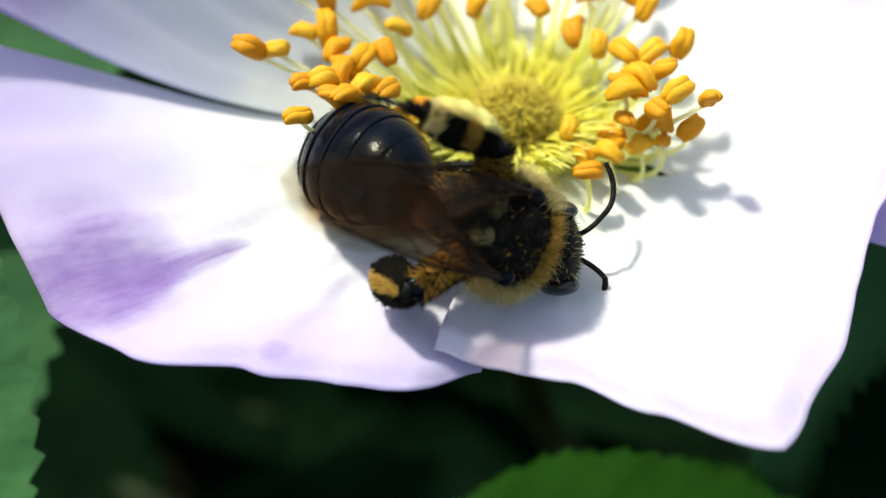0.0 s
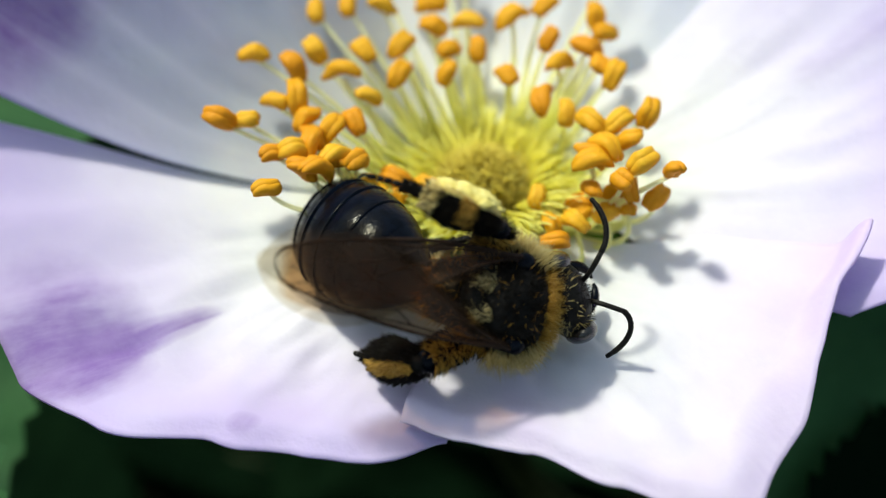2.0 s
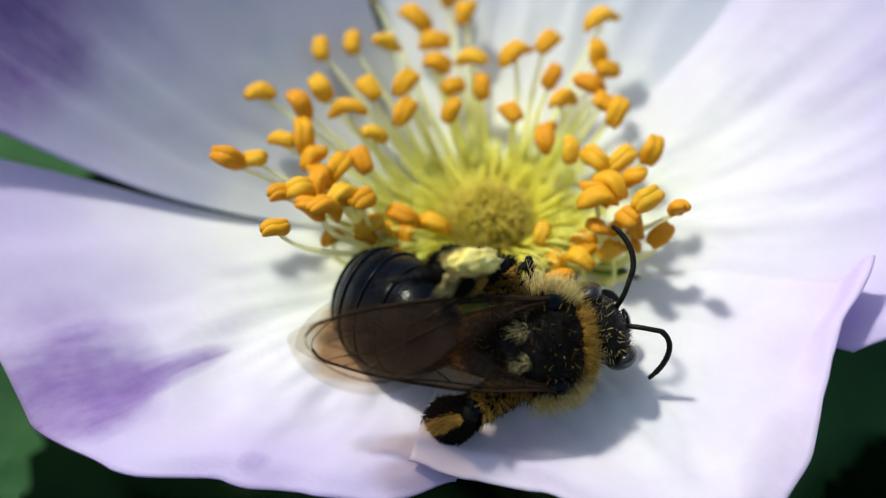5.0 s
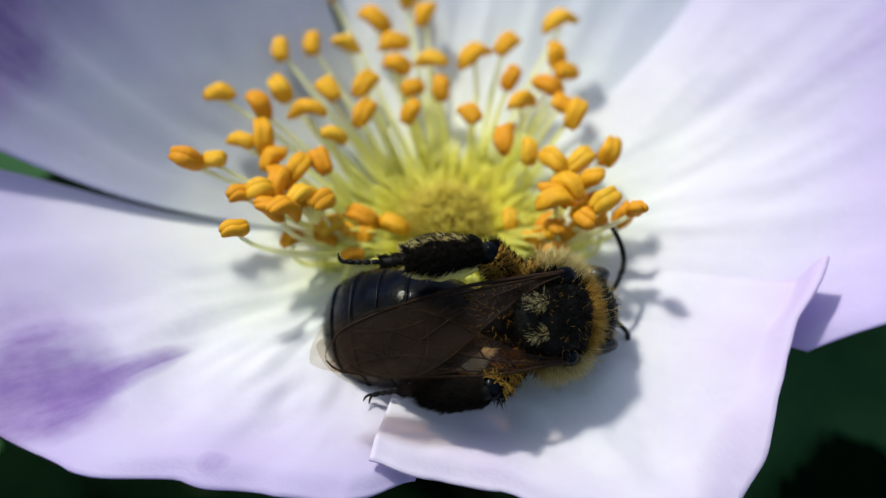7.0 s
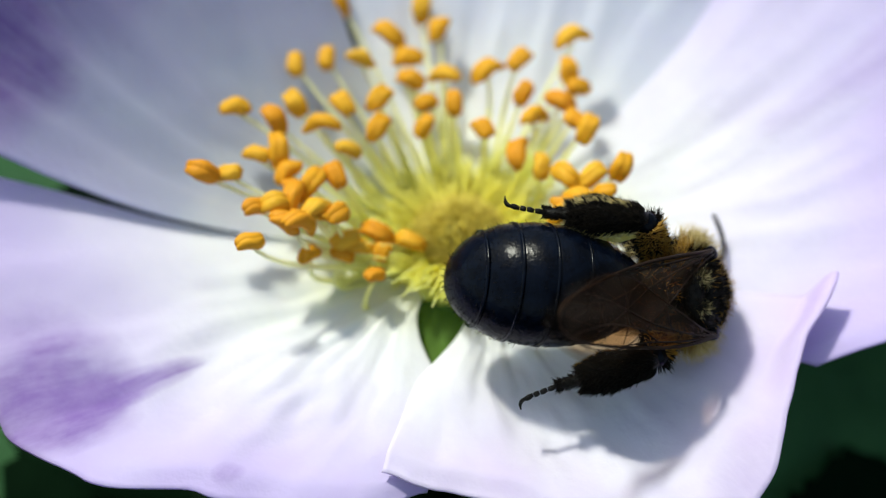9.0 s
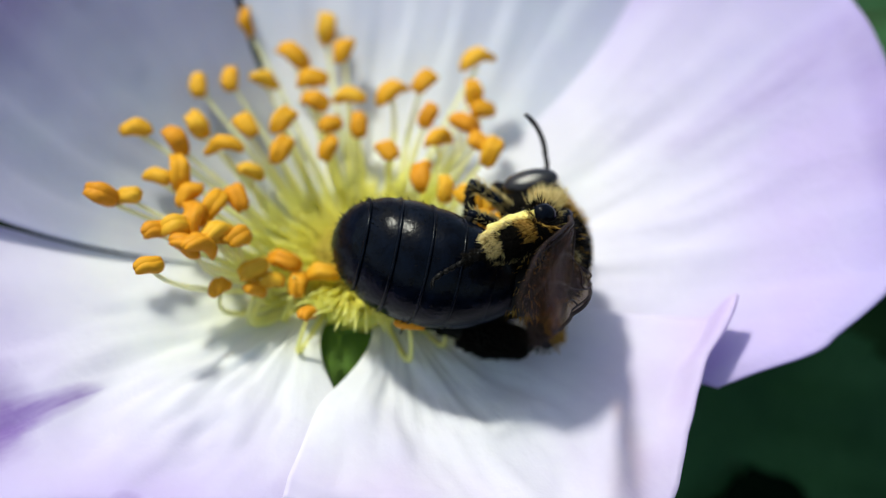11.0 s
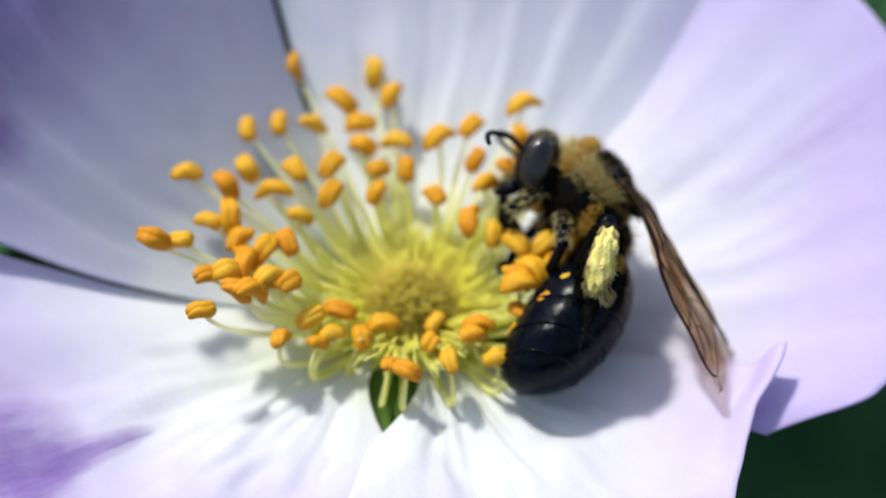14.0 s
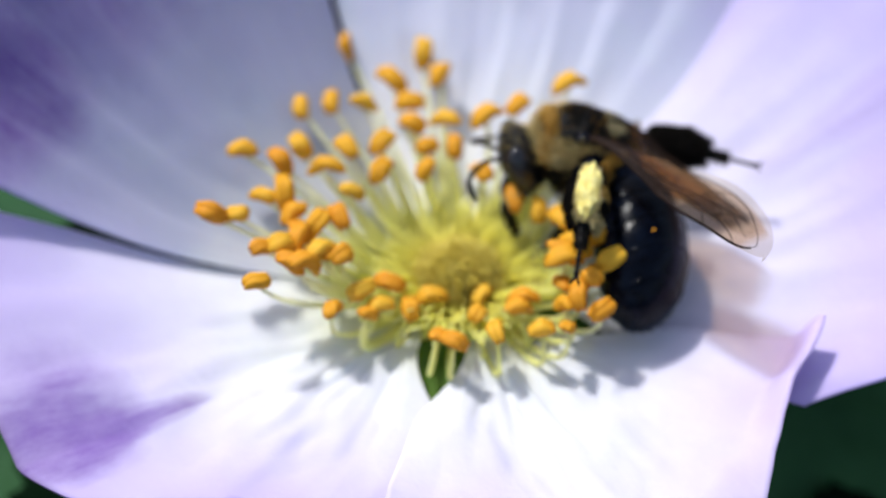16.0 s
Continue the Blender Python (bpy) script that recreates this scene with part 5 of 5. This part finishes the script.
    walk(mid_left[0], [
        (0, mm(0.10, 1.20, -1.20, 105.0, 45.8, 121.0)),
        (3, mm(0.10, 1.20, -1.20, 105.0, 45.8, 121.0)),
        (3.5, mm(0.10, 1.20, -1.20, 86.2, 11.5, 102.4)),
        (4, mm(0.10, 1.20, -1.20, 77.9, -25.5, 94.4)),
        (4.5, mm(0.10, 1.20, -1.20, 78.4, -25.5, 93.2)),
        (5.8, mm(0.10, 1.20, -1.20, 86.3, 11.5, 101.9)),
        (7, mm(0.10, 1.20, -1.20, 105.0, 45.8, 121.0)),
        (9.8, mm(0.10, 1.20, -1.20, 76.7, 34.0, 115.1)),
        (12.5, mm(0.10, 1.20, -1.20, 52.9, 21.3, 116.3)),
        (13, mm(0.10, 1.20, -1.20, 53.4, 22.3, 114.6)),
        (13.5, mm(0.10, 1.20, -1.20, 49.5, 24.1, 112.3)),
        (14, mm(0.10, 1.20, -1.20, 54.7, 22.8, 116.4)),
        (14.2, mm(0.10, 1.20, -1.20, 22.4, 28.6, 95.7)),
        (14.5, mm(0.10, 1.20, -1.20, -10.1, 23.4, 74.8)),
        (15, mm(0.10, 1.20, -1.20, 38.3, 25.6, 109.1)),
        (15.5, mm(0.10, 1.20, -1.20, 24.2, 4.3, 92.7)),
        (16, mm(0.10, 1.20, -1.20, 22.6, 5.8, 92.1)),
    ])
    walk(mid_left[1], [
        (0, mm(-0.62, 2.40, -2.63, 97.3, 46.2, -153.4)),
        (3, mm(-0.62, 2.40, -2.63, 97.3, 46.2, -153.4)),
        (3.5, mm(-0.33, 2.70, -1.48, 81.1, 18.1, -158.4)),
        (4, mm(-0.04, 3.00, -0.34, 67.9, -10.2, -155.5)),
        (4.5, mm(-0.00, 3.00, -0.34, 68.3, -10.3, -156.6)),
        (5.8, mm(-0.31, 2.70, -1.48, 81.2, 18.1, -159.0)),
        (7, mm(-0.62, 2.40, -2.63, 97.3, 46.2, -153.4)),
        (12.5, mm(-0.73, 2.87, -1.93, 129.5, 51.0, -136.0)),
        (13, mm(-0.67, 2.88, -1.96, 131.9, 52.6, -137.5)),
        (13.5, mm(-0.59, 2.89, -2.02, 133.9, 54.1, -136.4)),
        (14, mm(-0.72, 2.85, -1.98, 124.9, 48.3, -142.1)),
        (14.5, mm(0.58, 2.97, -1.99, 172.5, 69.0, -105.6)),
        (15, mm(-0.49, 2.90, -2.06, -163.4, 56.3, -87.6)),
        (15.5, mm(0.01, 3.19, -1.35, -137.0, 69.5, -70.6)),
        (16, mm(0.03, 3.19, -1.40, -139.5, 69.1, -72.9)),
    ])
    walk(mid_right[0], [
        (0, mm(0.10, -1.20, -1.20, -104.7, 19.5, -154.5)),
        (3, mm(0.10, -1.20, -1.20, -91.6, 11.9, -168.4)),
        (4, mm(0.10, -1.20, -1.20, -73.3, 8.9, -171.3)),
        (4.5, mm(0.10, -1.20, -1.20, -70.8, 8.8, -172.4)),
        (5.8, mm(0.10, -1.20, -1.20, -91.3, 23.8, -145.6)),
        (7, mm(0.10, -1.20, -1.20, -105.0, 45.8, -121.0)),
        (7.6, mm(0.10, -1.20, -1.20, -57.6, 32.2, -106.2)),
        (8.2, mm(0.10, -1.20, -1.20, -20.0, 14.4, -106.8)),
        (8.9, mm(0.10, -1.20, -1.20, 16.5, 0.6, -118.1)),
        (9.5, mm(0.10, -1.20, -1.20, 54.9, -3.6, -135.4)),
        (10, mm(0.10, -1.20, -1.20, 81.6, -28.7, -116.9)),
        (10.6, mm(0.10, -1.20, -1.20, 33.9, -20.7, -91.9)),
        (11.2, mm(0.10, -1.20, -1.20, -5.1, 0.7, -80.8)),
        (11.9, mm(0.10, -1.20, -1.20, -43.2, 24.2, -85.5)),
        (12.5, mm(0.10, -1.20, -1.20, -92.4, 38.3, -108.4)),
        (16, mm(0.10, -1.20, -1.20, -92.4, 38.3, -108.4)),
    ])
    walk(mid_right[1], [
        (0, mm(-1.60, -2.01, -1.87, 12.8, 47.1, -77.9)),
        (3, mm(-1.82, -1.59, -1.61, -10.2, 44.6, -99.4)),
        (4, mm(-1.85, -1.50, -1.51, -16.4, 44.1, -105.1)),
        (4.5, mm(-1.86, -1.46, -1.51, -17.6, 44.1, -106.3)),
        (5.8, mm(-1.24, -1.93, -2.07, -56.2, 57.3, -155.2)),
        (7, mm(-0.62, -2.40, -2.63, -97.3, 46.2, 153.4)),
        (8.2, mm(-0.97, -2.50, -1.85, -130.1, 78.7, 93.8)),
        (9.5, mm(-1.32, -2.60, -1.07, 137.2, 57.5, -24.9)),
        (10, mm(-0.69, -2.76, -0.24, 75.9, 47.3, -68.2)),
        (11.2, mm(-0.55, -2.73, -1.34, 34.5, 73.9, -85.0)),
        (12.5, mm(-0.40, -2.69, -2.44, -83.8, 68.7, 180.0)),
        (16, mm(-0.40, -2.69, -2.44, -83.8, 68.7, 180.0)),
    ])
    walk(front_left[0], [
        (0, mm(1.30, 1.00, -1.20, 41.0, 34.7, 33.7)),
        (6.2, mm(1.30, 1.00, -1.20, 21.6, 41.1, 61.3)),
        (12.5, mm(1.30, 1.00, -1.20, 6.0, 53.9, 89.2)),
        (13, mm(1.30, 1.00, -1.20, 74.1, 70.7, 156.1)),
        (13.5, mm(1.30, 1.00, -1.20, 6.6, 59.7, 87.0)),
        (14, mm(1.30, 1.00, -1.20, 18.0, 86.8, 99.0)),
        (14.5, mm(1.30, 1.00, -1.20, -68.5, 61.9, 9.0)),
        (15, mm(1.30, 1.00, -1.20, -48.0, 45.5, 33.7)),
        (15.5, mm(1.30, 1.00, -1.20, -36.0, 54.7, 33.8)),
        (16, mm(1.30, 1.00, -1.20, -46.7, 48.7, 19.7)),
    ])
    walk(front_left[1], [
        (0, mm(2.67, 1.91, -2.34, 101.8, 70.6, -161.6)),
        (6.2, mm(1.99, 2.04, -2.58, 101.3, 38.0, -141.5)),
        (12.5, mm(1.32, 2.18, -2.82, 90.2, 7.0, -125.4)),
        (13, mm(0.70, 1.27, -3.09, 104.9, 17.3, -132.8)),
        (13.5, mm(1.35, 2.01, -2.93, 93.5, 8.6, -127.0)),
        (14, mm(1.28, 1.11, -3.20, 85.5, 4.2, -129.4)),
        (14.5, mm(2.23, 1.15, -2.96, 113.7, 27.4, -128.5)),
        (15, mm(2.47, 1.78, -2.63, 108.8, 27.0, -129.6)),
        (15.5, mm(2.26, 1.64, -2.83, 112.7, 49.1, -139.7)),
        (16, mm(2.54, 1.45, -2.70, 111.9, 47.6, -138.5)),
    ])
    walk(front_right[0], [
        (0, mm(1.30, -1.00, -1.20, -41.0, 34.7, -33.7)),
        (10, mm(1.30, -1.00, -1.20, -41.0, 34.7, -33.7)),
        (12.5, mm(1.30, -1.00, -1.20, -59.3, 45.8, -59.0)),
        (16, mm(1.30, -1.00, -1.20, -59.3, 45.8, -59.0)),
    ])
    walk(front_right[1], [
        (0, mm(2.67, -1.91, -2.34, -101.8, 70.6, 161.6)),
        (10, mm(2.67, -1.91, -2.34, -101.8, 70.6, 161.6)),
        (12.5, mm(2.02, -2.20, -2.63, -76.3, 35.5, 180.0)),
        (16, mm(2.02, -2.20, -2.63, -76.3, 35.5, 180.0)),
    ])
    for ob, az, r in BENT:
        a = radians(az)
        foot = Matrix.Translation((2.7 * MM * math.cos(a), 2.7 * MM * math.sin(a), 0.5 * MM))
        axis = Vector((-math.sin(a), math.cos(a), 0))
        press, swing = (6, -0.75 * (az - 205)) if az < 268 else (30 if r < 5.6 else 6, 0.75 * (350 - az))
        down = Matrix.Rotation(radians(swing), 4, "Z") @ foot @ Matrix.Rotation(radians(press), 4, axis) @ foot.inverted()
        half = Matrix.Rotation(radians(swing * 0.4), 4, "Z") @ foot @ Matrix.Rotation(radians(press * 0.45), 4, axis) @ foot.inverted()
        up = Matrix.Identity(4)
        eased = Matrix.Rotation(radians(swing * (0.6 if swing > 0 else 1.0)), 4, "Z") @ foot @ Matrix.Rotation(radians(press), 4, axis) @ foot.inverted()
        walk(ob, [(0, eased), (5.0, eased), (6.6, down), (8.5, down), (10.0, half), (11.5, half), (12.4, up), (16, up)])
    aside = Matrix.Rotation(radians(15), 4, "Z")
    walk(ASIDE, [(0, Matrix.Identity(4)), (10.4, Matrix.Identity(4)), (12.2, aside), (16, aside)])


motions()
